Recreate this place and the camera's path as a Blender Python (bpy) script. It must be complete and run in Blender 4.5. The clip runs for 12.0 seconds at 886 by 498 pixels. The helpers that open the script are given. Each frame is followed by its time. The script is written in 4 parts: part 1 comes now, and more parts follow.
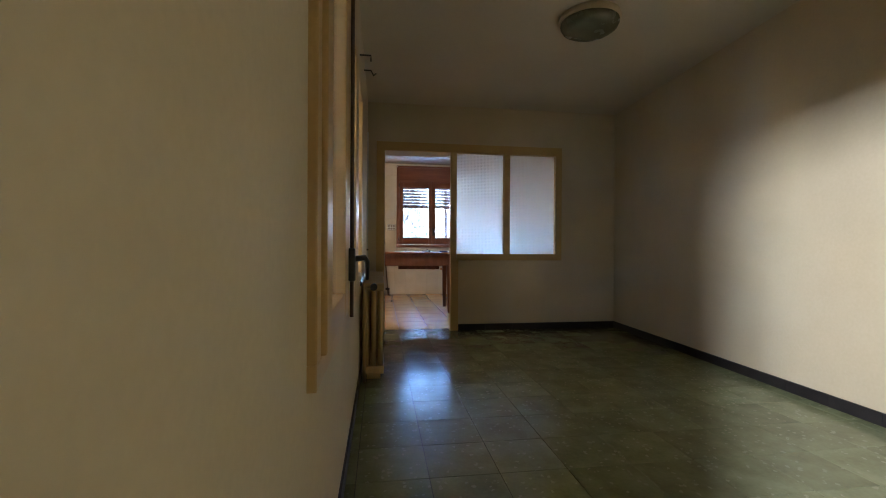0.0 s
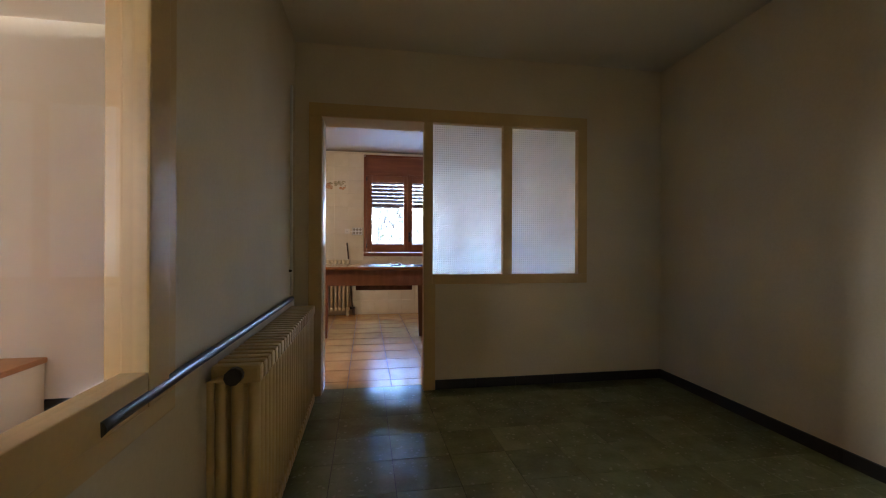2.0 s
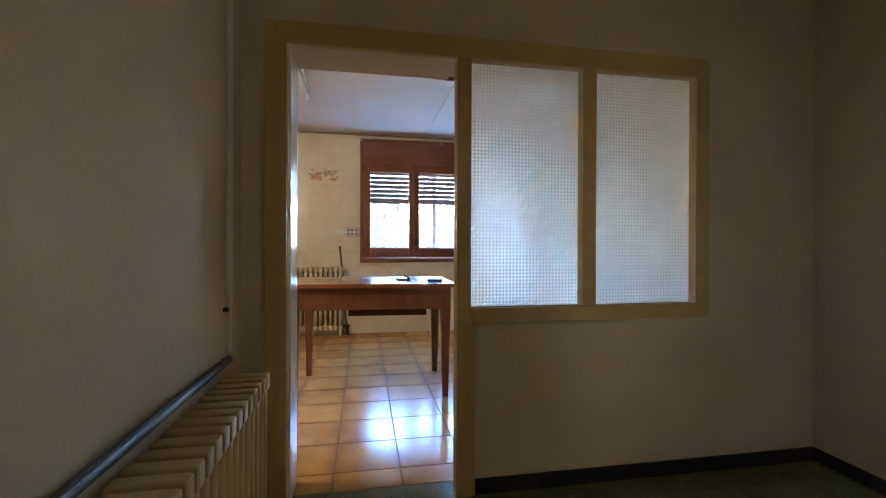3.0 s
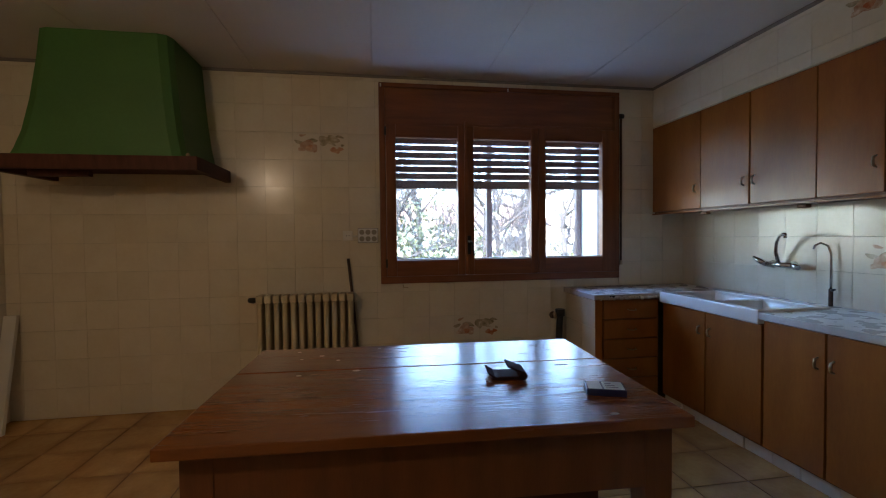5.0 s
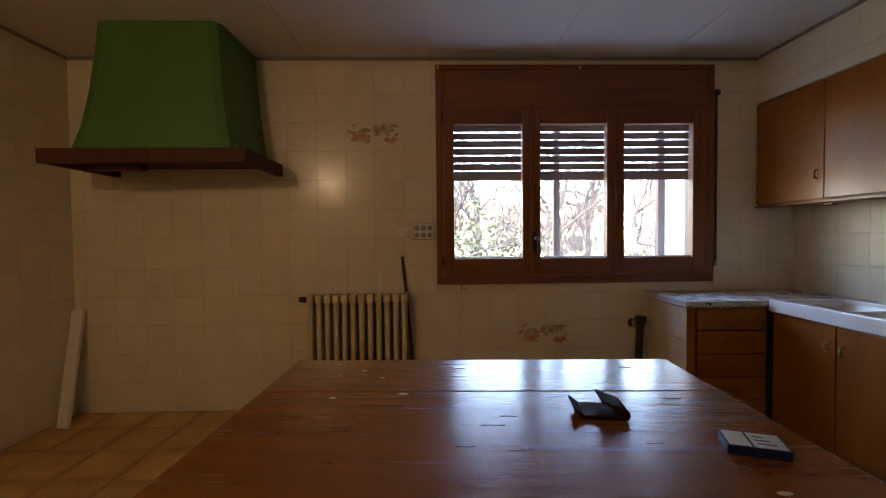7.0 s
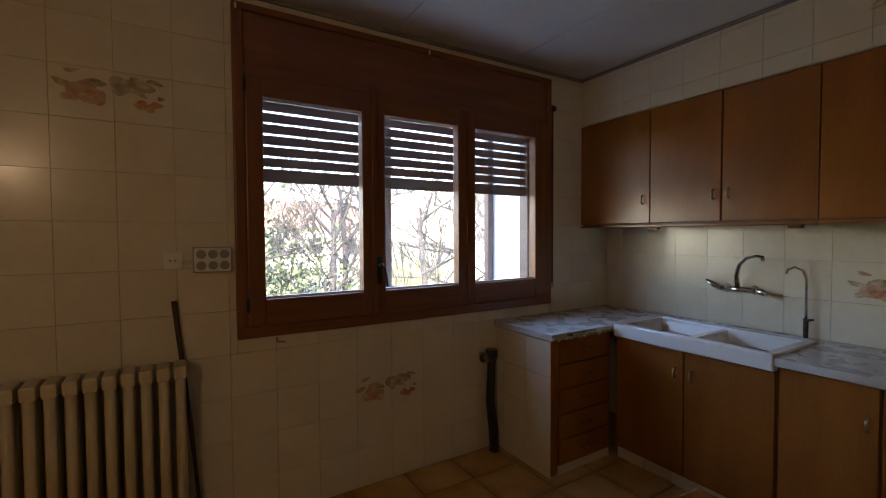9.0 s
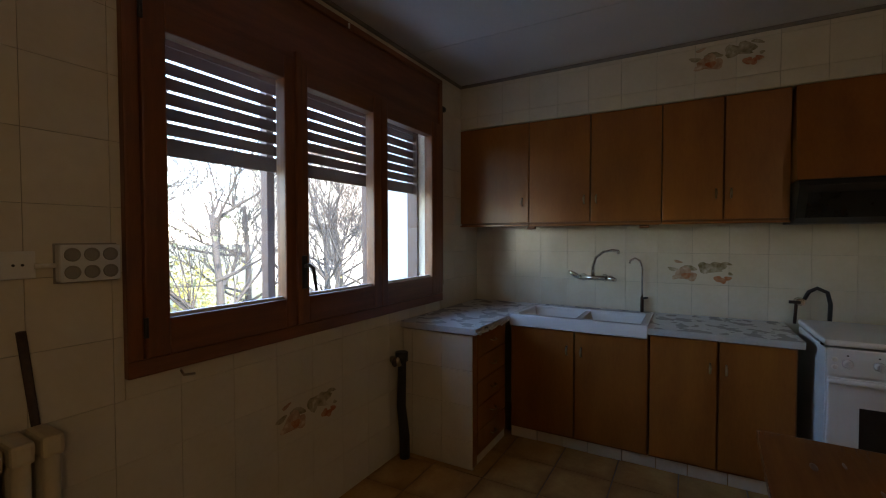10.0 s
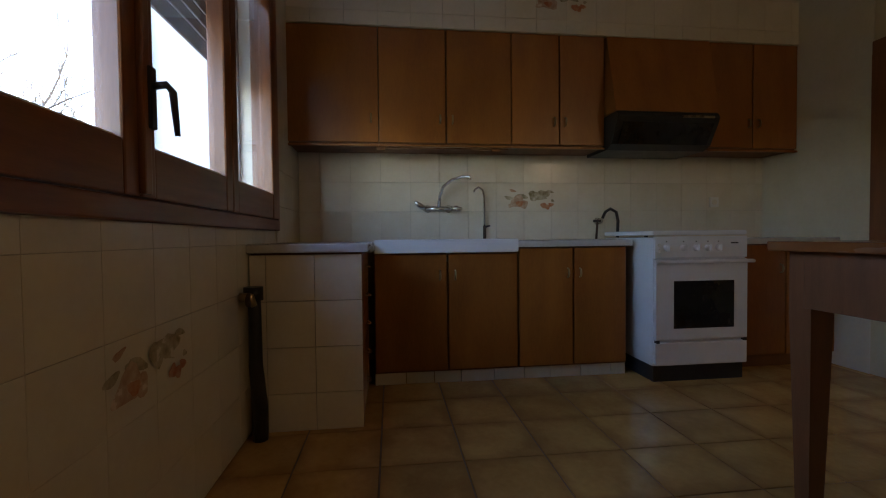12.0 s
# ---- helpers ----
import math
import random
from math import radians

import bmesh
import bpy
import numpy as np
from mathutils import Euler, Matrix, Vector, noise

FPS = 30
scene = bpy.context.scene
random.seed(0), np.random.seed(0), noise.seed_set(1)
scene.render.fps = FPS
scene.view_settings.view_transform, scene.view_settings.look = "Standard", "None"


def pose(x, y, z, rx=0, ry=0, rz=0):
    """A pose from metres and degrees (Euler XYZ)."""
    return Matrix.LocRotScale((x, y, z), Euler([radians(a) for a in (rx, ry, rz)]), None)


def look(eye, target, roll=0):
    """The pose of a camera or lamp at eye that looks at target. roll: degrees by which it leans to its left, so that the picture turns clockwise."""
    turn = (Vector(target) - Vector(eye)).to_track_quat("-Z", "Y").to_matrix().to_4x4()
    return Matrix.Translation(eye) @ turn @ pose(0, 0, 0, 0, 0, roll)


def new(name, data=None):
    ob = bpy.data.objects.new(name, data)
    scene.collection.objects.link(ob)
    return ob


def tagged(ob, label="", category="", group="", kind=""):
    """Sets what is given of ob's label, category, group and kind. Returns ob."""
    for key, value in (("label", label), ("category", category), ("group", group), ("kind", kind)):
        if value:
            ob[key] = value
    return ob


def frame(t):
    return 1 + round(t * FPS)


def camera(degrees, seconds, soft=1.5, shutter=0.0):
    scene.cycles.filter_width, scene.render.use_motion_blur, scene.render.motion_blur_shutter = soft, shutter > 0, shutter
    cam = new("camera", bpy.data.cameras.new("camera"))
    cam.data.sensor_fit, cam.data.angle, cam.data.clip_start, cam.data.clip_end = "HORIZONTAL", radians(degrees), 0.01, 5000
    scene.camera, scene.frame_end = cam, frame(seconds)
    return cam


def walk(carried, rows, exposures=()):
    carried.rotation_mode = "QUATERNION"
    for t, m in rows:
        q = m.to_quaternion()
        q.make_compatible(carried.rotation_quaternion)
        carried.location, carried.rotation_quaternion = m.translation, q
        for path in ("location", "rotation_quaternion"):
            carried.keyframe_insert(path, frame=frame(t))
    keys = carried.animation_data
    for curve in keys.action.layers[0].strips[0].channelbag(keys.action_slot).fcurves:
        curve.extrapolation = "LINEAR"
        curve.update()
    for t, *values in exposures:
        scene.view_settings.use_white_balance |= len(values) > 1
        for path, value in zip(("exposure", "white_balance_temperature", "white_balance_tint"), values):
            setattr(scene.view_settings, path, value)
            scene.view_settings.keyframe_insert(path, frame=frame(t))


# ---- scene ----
cam = camera(91.2, 12.0, 1.1)
PATH = [
    (0, (0.343, -4.949, 0.951), (0.63, -2.97, 0.947), 0.3),
    (0.5, (0.421, -4.709, 0.946), (0.742, -2.735, 0.946), 0.2),
    (1, (0.516, -4.393, 0.984), (0.851, -2.421, 0.984), 0.1),
    (1.5, (0.635, -3.881, 1.031), (0.982, -1.911, 1.028), 0.2),
    (2, (0.714, -3.303, 1.08), (1.063, -1.333, 1.081), 0.2),
    (2.5, (0.716, -2.668, 1.152), (1.067, -0.699, 1.151), 0.1),
    (3, (0.72, -1.993, 1.168), (1.08, -0.026, 1.161), 0.2),
    (3.2, (0.733, -1.724, 1.18), (1.098, 0.242, 1.171), 0.0),
    (4.8, (0.645, 0.173, 1.353), (0.978, 2.144, 1.294), -0.6),
    (5, (0.623, 0.307, 1.356), (0.934, 2.282, 1.298), -0.6),
    (5.5, (0.589, 0.462, 1.337), (0.819, 2.448, 1.283), -0.6),
    (6, (0.55, 0.501, 1.313), (0.689, 2.496, 1.26), -0.6),
    (6.5, (0.55, 0.538, 1.312), (0.62, 2.536, 1.256), -0.5),
    (6.7, (0.594, 0.553, 1.32), (0.634, 2.552, 1.263), -0.6),
    (8.3, (0.699, 1.28, 1.344), (1.13, 3.233, 1.306), -0.2),
    (8.5, (0.657, 1.333, 1.391), (1.235, 3.247, 1.342), -0.3),
    (9, (0.437, 1.593, 1.483), (1.472, 3.303, 1.419), -0.3),
    (9.5, (0.218, 1.972, 1.513), (1.646, 3.371, 1.446), -0.3),
    (10, (-0.069, 2.315, 1.449), (1.668, 3.304, 1.394), -0.1),
    (10.5, (-0.255, 2.582, 1.384), (1.655, 3.17, 1.315), -0.3),
    (11, (-0.234, 2.924, 1.189), (1.757, 3.109, 1.135), -0.4),
    (11.5, (-0.001, 3.154, 0.992), (1.998, 3.105, 0.949), -0.6),
    (12, (0.213, 3.328, 0.912), (2.198, 3.091, 0.86), -0.6),
]
walk(cam, [(t, look(eye, target, roll)) for t, eye, target, roll in PATH],
     exposures=[(0, 6.5, 5100, 14), (1.5, 6.5, 5300, 16), (2.5, 6.5, 5250, 13), (3.2, 6.85, 5150, 9), (4.8, 4.95, 5700, 13), (5.2, 4.95, 5800, 14), (6, 5.05, 6400, 17), (6.7, 5.1, 7000, 20), (8.5, 4.8, 7200, 20), (9, 4.55, 6900, 18), (10, 4.1, 6500, 13), (10.5, 4.1, 6400, 12), (11, 3.9, 6000, 10), (11.5, 3.8, 5900, 8), (12, 4.3, 6700, 15)])

# ---- light ----
world = bpy.data.worlds.new("world")
scene.world = world
world.use_nodes = True
wn = world.node_tree.nodes
sky = wn.new("ShaderNodeTexSky")
sky.sky_type = "NISHITA"
sky.sun_disc = False
sky.sun_elevation = radians(34)
sky.sun_rotation = radians(215.5)
sky.dust_density = 0.4
world.node_tree.links.new(sky.outputs[0], wn["Background"].inputs[0])
wn["Background"].inputs[1].default_value = 0.15
sun_data = bpy.data.lights.new("sun", "SUN")
sun_data.energy, sun_data.angle, sun_data.color = 2.0, radians(0.5), (1, 0.92, 0.8)
sun = new("sun", sun_data)
sun.matrix_world = look((-5.0, -7.0, 5.8), (0, 0, 0))


def window_light(name, eye, target, w, h, power, color):
    d = bpy.data.lights.new(name, "AREA")
    d.shape, d.size, d.size_y, d.energy, d.color = "RECTANGLE", w, h, power, color
    o = new(name, d)
    o.matrix_world = look(eye, target)
    return o


# daylight at the windows of the two rooms beside the dining room
HALL_LIGHT = window_light("hall_window_light", (-1.34, -7.0, 2.25), (3.0, -3.0, 0.9), 0.36, 0.36, 0.95, (1, 0.93, 0.78))
HALL_LIGHT.data.spread = radians(75)
SIDE_LIGHT = window_light("side_room_window_light", (-2.1, -5.0, 1.55), (-1.8, 0, 1.3), 1.15, 1.2, 0.62, (1, 0.76, 0.47))
SIDE_LIGHT.data.spread = radians(78)

# warm bulb of the kitchen's wall lamp, behind the walker
bulb_data = bpy.data.lights.new("wall_lamp_light", "POINT")
bulb_data.energy, bulb_data.color, bulb_data.shadow_soft_size = 0.6, (1, 0.74, 0.46), 0.06
bulb = new("wall_lamp_light", bulb_data)
bulb.location = (-1.0, 0.47, 2.2)

# ---- materials ----
def material(name, col, col2=None, rough=0.6, scale=6.0, grain=80.0, bump=0.15, metal=0.0, coat=0.0, stretch=(1, 1, 1), rand=0.0, spots=None, amount=0.5, spec=0.5, rim=None):
    m = bpy.data.materials.new(name)
    m.use_nodes = True
    n, l = m.node_tree.nodes, m.node_tree.links
    p = n["Principled BSDF"]
    p.inputs["Metallic"].default_value = metal
    p.inputs["Coat Weight"].default_value = coat
    p.inputs["Coat Roughness"].default_value = 0.15
    p.inputs["Specular IOR Level"].default_value = spec
    tc, mp = n.new("ShaderNodeTexCoord"), n.new("ShaderNodeMapping")
    mp.inputs["Scale"].default_value = stretch
    if rand:
        seed, shift = n.new("ShaderNodeObjectInfo"), n.new("ShaderNodeVectorMath")
        shift.operation = "MULTIPLY_ADD"
        shift.inputs[1].default_value = (37, 53, 71)
        l.new(seed.outputs["Random"], shift.inputs[0])
        l.new(tc.outputs["Object"], shift.inputs[2])
        l.new(shift.outputs[0], mp.inputs["Vector"])
    else:
        l.new(tc.outputs["Object"], mp.inputs["Vector"])
    big, small = n.new("ShaderNodeTexNoise"), n.new("ShaderNodeTexNoise")
    for t, s, d in ((big, scale, 4), (small, grain, 3)):
        t.inputs["Scale"].default_value, t.inputs["Detail"].default_value = s, d
        l.new(mp.outputs[0], t.inputs["Vector"])
    ramp = n.new("ShaderNodeValToRGB")
    ramp.color_ramp.elements[0].position, ramp.color_ramp.elements[1].position = 0.5 - amount / 2, 0.5 + amount / 2
    ramp.color_ramp.elements[0].color = (*col, 1)
    ramp.color_ramp.elements[1].color = (*(col2 or [c * 0.8 for c in col]), 1)
    add = n.new("ShaderNodeMath")
    add.operation = "MULTIPLY_ADD"
    add.inputs[1].default_value = 0.35
    l.new(small.outputs[0], add.inputs[0])
    sub = n.new("ShaderNodeMath")
    sub.operation = "ADD"
    sub.inputs[1].default_value = -0.175
    l.new(big.outputs[0], sub.inputs[0])
    l.new(sub.outputs[0], add.inputs[2])
    l.new(add.outputs[0], ramp.inputs[0])
    out = ramp.outputs[0]
    if spots:
        v = n.new("ShaderNodeTexVoronoi")
        v.inputs["Scale"].default_value = spots[0]
        l.new(mp.outputs[0], v.inputs["Vector"])
        r2 = n.new("ShaderNodeValToRGB")
        r2.color_ramp.interpolation = "CONSTANT"
        r2.color_ramp.elements[0].color = (0, 0, 0, 1)
        r2.color_ramp.elements[1].color = (1, 1, 1, 1)
        r2.color_ramp.elements[1].position = spots[1]
        l.new(v.outputs["Color"], r2.inputs[0])
        mx = n.new("ShaderNodeMix")
        mx.data_type = "RGBA"
        l.new(r2.outputs[0], mx.inputs[0])
        l.new(out, mx.inputs[6])
        mx.inputs[7].default_value = (*spots[2], 1)
        out = mx.outputs[2]
    if rand:
        oi, hs, mr = seed, n.new("ShaderNodeHueSaturation"), n.new("ShaderNodeMapRange")
        mr.inputs[3].default_value, mr.inputs[4].default_value = 1 - rand, 1 + rand
        l.new(oi.outputs["Random"], mr.inputs[0])
        l.new(mr.outputs[0], hs.inputs["Value"])
        l.new(out, hs.inputs["Color"])
        out = hs.outputs[0]
    if rim:
        # a glaze that darkens unevenly near the edges of a square tile centred on its origin
        half, dark = rim
        sp, ax, ay, mxm, wob, rr2, m3 = (n.new("ShaderNodeSeparateXYZ"), n.new("ShaderNodeMath"), n.new("ShaderNodeMath"), n.new("ShaderNodeMath"),
                                         n.new("ShaderNodeMath"), n.new("ShaderNodeMapRange"), n.new("ShaderNodeMix"))
        ax.operation = ay.operation = "ABSOLUTE"
        mxm.operation, wob.operation = "MAXIMUM", "MULTIPLY_ADD"
        l.new(tc.outputs["Object"], sp.inputs[0])
        l.new(sp.outputs[0], ax.inputs[0])
        l.new(sp.outputs[1], ay.inputs[0])
        l.new(ax.outputs[0], mxm.inputs[0])
        l.new(ay.outputs[0], mxm.inputs[1])
        wob.inputs[1].default_value = 0.12
        l.new(big.outputs[0], wob.inputs[0])
        l.new(mxm.outputs[0], wob.inputs[2])
        rr2.inputs[1].default_value, rr2.inputs[2].default_value, rr2.inputs[4].default_value = half * 0.98, half + 0.08, 0.75
        l.new(wob.outputs[0], rr2.inputs[0])
        m3.data_type = "RGBA"
        l.new(rr2.outputs[0], m3.inputs[0])
        l.new(out, m3.inputs[6])
        m3.inputs[7].default_value = (*dark, 1)
        out = m3.outputs[2]
    l.new(out, p.inputs["Base Color"])
    rr = n.new("ShaderNodeMapRange")
    rr.inputs[3].default_value, rr.inputs[4].default_value = max(0.03, rough - 0.1), min(1, rough + 0.1)
    l.new(big.outputs[0], rr.inputs[0])
    l.new(rr.outputs[0], p.inputs["Roughness"])
    if bump:
        b = n.new("ShaderNodeBump")
        b.inputs["Strength"].default_value, b.inputs["Distance"].default_value = bump, 0.004
        l.new(add.outputs[0], b.inputs["Height"])
        l.new(b.outputs[0], p.inputs["Normal"])
    return m


def glass_material(name, tint=(1, 1, 1), dirt=0.0):
    m = bpy.data.materials.new(name)
    m.use_nodes = True
    n, l = m.node_tree.nodes, m.node_tree.links
    n.remove(n["Principled BSDF"])
    tr, gl, fr, mx = n.new("ShaderNodeBsdfTransparent"), n.new("ShaderNodeBsdfGlossy"), n.new("ShaderNodeLayerWeight"), n.new("ShaderNodeMixShader")
    pw, ad = n.new("ShaderNodeMath"), n.new("ShaderNodeMath")
    pw.operation, ad.operation = "POWER", "MULTIPLY_ADD"
    pw.inputs[1].default_value, ad.inputs[1].default_value, ad.inputs[2].default_value = 4.5, 0.8, 0.03
    tr.inputs[0].default_value = (*tint, 1)
    gl.inputs["Roughness"].default_value = 0.03
    l.new(fr.outputs["Facing"], pw.inputs[0])
    l.new(pw.outputs[0], ad.inputs[0])
    l.new(ad.outputs[0], mx.inputs[0])
    l.new(tr.outputs[0], mx.inputs[1])
    l.new(gl.outputs[0], mx.inputs[2])
    out = mx.outputs[0]
    if dirt:
        df, m2, ns, mr = n.new("ShaderNodeBsdfTranslucent"), n.new("ShaderNodeMixShader"), n.new("ShaderNodeTexNoise"), n.new("ShaderNodeMapRange")
        ns.inputs["Scale"].default_value = 3
        ns.inputs["Detail"].default_value = 5
        mr.inputs[1].default_value, mr.inputs[2].default_value, mr.inputs[3].default_value, mr.inputs[4].default_value = 0.3, 0.7, dirt * 0.4, dirt
        l.new(ns.outputs[0], mr.inputs[0])
        l.new(mr.outputs[0], m2.inputs[0])
        l.new(out, m2.inputs[1])
        l.new(df.outputs[0], m2.inputs[2])
        out = m2.outputs[0]
    l.new(out, n["Material Output"].inputs[0])
    return m


def textured_glass():
    m = bpy.data.materials.new("pressed glass")
    m.use_nodes = True
    n, l = m.node_tree.nodes, m.node_tree.links
    p = n["Principled BSDF"]
    p.inputs["Base Color"].default_value = (0.93, 0.96, 0.97, 1)
    p.inputs["Transmission Weight"].default_value = 1
    p.inputs["Roughness"].default_value = 0.3
    p.inputs["IOR"].default_value = 1.4
    tl, mx = n.new("ShaderNodeBsdfTranslucent"), n.new("ShaderNodeMixShader")
    tl.inputs[0].default_value = (0.93, 0.96, 0.98, 1)
    mx.inputs[0].default_value = 0.8
    l.new(p.outputs[0], mx.inputs[1])
    l.new(tl.outputs[0], mx.inputs[2])
    l.new(mx.outputs[0], n["Material Output"].inputs[0])
    return m


PAINT = material("wall paint", (0.65, 0.55, 0.375), (0.555, 0.46, 0.295), 0.75, 1.6, 60, 0.14)
CEIL = material("ceiling paint", (0.66, 0.59, 0.46), (0.59, 0.52, 0.40), 0.8, 1.1, 50, 0.1)
SIDEWALL = material("side room paint", (0.80, 0.76, 0.70), (0.74, 0.70, 0.63), 0.8, 1.4, 60, 0.1)
BOARD = material("ceiling board", (0.66, 0.62, 0.57), (0.58, 0.54, 0.5), 0.6, 1.2, 40, 0.06)
OCHRE = material("ochre paint", (0.56, 0.38, 0.145), (0.47, 0.31, 0.115), 0.38, 3, 70, 0.1)
BLACKTILE = material("black skirting", (0.018, 0.016, 0.016), (0.03, 0.026, 0.026), 0.5, 8, 90, 0.05, rand=0.2, spec=0.3)
TERRAZZO = material("green terrazzo", (0.225, 0.24, 0.13), (0.135, 0.15, 0.075), 0.2, 7, 60, 0.03, rand=0.12, spots=(75, 0.86, (0.26, 0.265, 0.165)))
GROUT_D = material("dark joint", (0.045, 0.047, 0.03), None, 0.7, 10, 90, 0.1)
FTILE = material("kitchen floor tile", (0.62, 0.37, 0.115), (0.45, 0.24, 0.07), 0.2, 4.5, 40, 0.05, rand=0.14, amount=0.45, rim=(0.171, (0.34, 0.17, 0.06)))
GROUT_F = material("floor grout", (0.22, 0.15, 0.09), (0.16, 0.1, 0.06), 0.8, 10, 90, 0.1)
WTILE = material("cream wall tile", (0.72, 0.66, 0.53), (0.66, 0.59, 0.45), 0.2, 5, 40, 0.05, rand=0.03)
GROUT_W = material("wall grout", (0.72, 0.66, 0.53), (0.66, 0.60, 0.47), 0.8, 10, 90, 0.1)
WINWOOD = material("reddish window wood", (0.25, 0.088, 0.028), (0.15, 0.05, 0.018), 0.36, 2.5, 30, 0.12, stretch=(10, 10, 0.8))
WINWOOD_H = material("reddish window wood across", (0.25, 0.088, 0.028), (0.15, 0.05, 0.018), 0.36, 2.5, 30, 0.12, stretch=(0.8, 10, 10))
DOORW = material("cabinet veneer", (0.36, 0.135, 0.024), (0.23, 0.078, 0.014), 0.33, 1.8, 26, 0.06, stretch=(3, 3, 0.8), rand=0.08, amount=0.55)
CARCASS = material("cabinet edge wood", (0.22, 0.085, 0.025), (0.15, 0.055, 0.016), 0.5, 2, 40, 0.08)
TABLEW = material("varnished table wood", (0.26, 0.09, 0.021), (0.175, 0.058, 0.014), 0.25, 2.6, 24, 0.36, stretch=(0.7, 9, 4), coat=0.45)
TABLEL = material("table leg wood", (0.20, 0.075, 0.028), (0.13, 0.048, 0.018), 0.4, 2.2, 30, 0.12, stretch=(9, 9, 1))
SLAT = material("shutter slat", (0.11, 0.05, 0.03), (0.07, 0.03, 0.02), 0.45, 4, 60, 0.05)
GREEN = material("green enamel", (0.066, 0.18, 0.038), (0.05, 0.14, 0.029), 0.5, 2, 50, 0.1)
MANTLE = material("dark mantel wood", (0.095, 0.03, 0.016), (0.055, 0.018, 0.010), 0.6, 3, 40, 0.1, stretch=(9, 2, 2), spec=0.25)
RADP = material("cream radiator enamel", (0.62, 0.53, 0.36), (0.54, 0.45, 0.28), 0.4, 6, 60, 0.1, rand=0.04)
RADY = material("yellowed radiator enamel", (0.56, 0.40, 0.16), (0.48, 0.33, 0.12), 0.4, 6, 60, 0.1, rand=0.04)
# grey with the shade of the power strip's sockets and edge put in
SOCKETG = material("shaded socket plastic", (0.30, 0.28, 0.24), (0.26, 0.24, 0.2), 0.5, 8, 60, 0.04)
BEAD = material("grey ceiling bead", (0.26, 0.24, 0.21), (0.2, 0.18, 0.16), 0.6, 6, 60, 0.06)
BLACK = material("black plastic", (0.015, 0.014, 0.014), (0.03, 0.028, 0.028), 0.35, 10, 90, 0.05)
RUSTY = material("rusty iron", (0.10, 0.055, 0.03), (0.04, 0.025, 0.02), 0.7, 20, 120, 0.4)
WHITEP = material("white plastic", (0.74, 0.72, 0.66), (0.68, 0.66, 0.6), 0.4, 6, 60, 0.04)
ENAMEL = material("white enamel", (0.78, 0.79, 0.78), (0.72, 0.73, 0.73), 0.22, 5, 60, 0.03)
CERAMIC = material("white sink ceramic", (0.80, 0.81, 0.80), (0.74, 0.76, 0.76), 0.15, 5, 60, 0.03)
GRANITE = material("grey marble worktop", (0.56, 0.56, 0.55), (0.46, 0.46, 0.46), 0.28, 10, 120, 0.05)
CHROME = material("chrome", (0.7, 0.7, 0.7), (0.6, 0.6, 0.6), 0.15, 8, 60, 0, metal=1)
STEEL = material("dull brass", (0.45, 0.37, 0.25), (0.38, 0.3, 0.2), 0.35, 8, 60, 0, metal=1)
OVENGLASS = material("dark oven glass", (0.012, 0.012, 0.012), (0.02, 0.02, 0.02), 0.1, 8, 60, 0)
LEATHER = material("dark wallet leather", (0.02, 0.009, 0.007), (0.035, 0.013, 0.01), 0.75, 20, 160, 0.3, spec=0.12)
BLUE = material("navy card", (0.012, 0.018, 0.10), None, 0.4, 10, 90, 0.02)
CARD = material("pale card", (0.62, 0.68, 0.72), (0.55, 0.62, 0.68), 0.4, 10, 90, 0.02)
LAMPGLASS = material("clouded lamp glass", (0.17, 0.175, 0.12), (0.12, 0.125, 0.085), 0.25, 12, 90, 0.1)
DECOR_Y = material("printed peach", (0.38, 0.20, 0.11), (0.64, 0.50, 0.35), 0.25, 22, 60, 0, amount=0.4)
DECOR_R = material("printed red fruit", (0.42, 0.13, 0.05), (0.58, 0.36, 0.2), 0.25, 25, 60, 0, amount=0.4)
DECOR_G = material("printed leaf", (0.21, 0.175, 0.085), (0.56, 0.48, 0.34), 0.25, 22, 60, 0, amount=0.4)
REDDOOR = material("red brown door wood", (0.42, 0.15, 0.07), (0.33, 0.11, 0.05), 0.4, 2, 30, 0.1, stretch=(6, 6, 1))
STAIRW = material("step wood", (0.45, 0.22, 0.09), (0.36, 0.16, 0.06), 0.4, 2, 30, 0.1, stretch=(8, 1, 1))
FROST = material("frosted door glass", (0.38, 0.37, 0.32), (0.33, 0.32, 0.28), 0.4, 2, 30, 0.02)
WOODFLOOR = material("side room floor", (0.40, 0.22, 0.11), (0.32, 0.17, 0.08), 0.4, 3, 40, 0.06)
STUCCO = material("white render", (0.72, 0.72, 0.72), (0.62, 0.62, 0.62), 0.85, 3, 80, 0.3)
FACADE = material("neighbour facade", (0.62, 0.56, 0.46), (0.54, 0.48, 0.40), 0.85, 0.6, 20, 0.2)
ROOF = material("roof tile", (0.30, 0.18, 0.12), (0.22, 0.13, 0.09), 0.8, 2, 20, 0.3)
BARK = material("bark", (0.036, 0.030, 0.027), (0.022, 0.019, 0.017), 0.9, 4, 40, 0.4)
LEAF = material("evergreen leaf", (0.045, 0.06, 0.025), (0.06, 0.065, 0.025), 0.6, 3, 30, 0.1)
YLEAF = material("yellow shrub leaf", (0.30, 0.26, 0.05), (0.2, 0.2, 0.05), 0.6, 3, 30, 0.1)
GROUND = material("dry grass ground", (0.16, 0.14, 0.08), (0.10, 0.10, 0.05), 0.95, 0.5, 8, 0.4)
PANE = glass_material("clear pane", (0.97, 0.98, 0.98))
DIRTY = glass_material("dusty pane", (0.95, 0.97, 0.98), 0.022)
PRESSED = textured_glass()


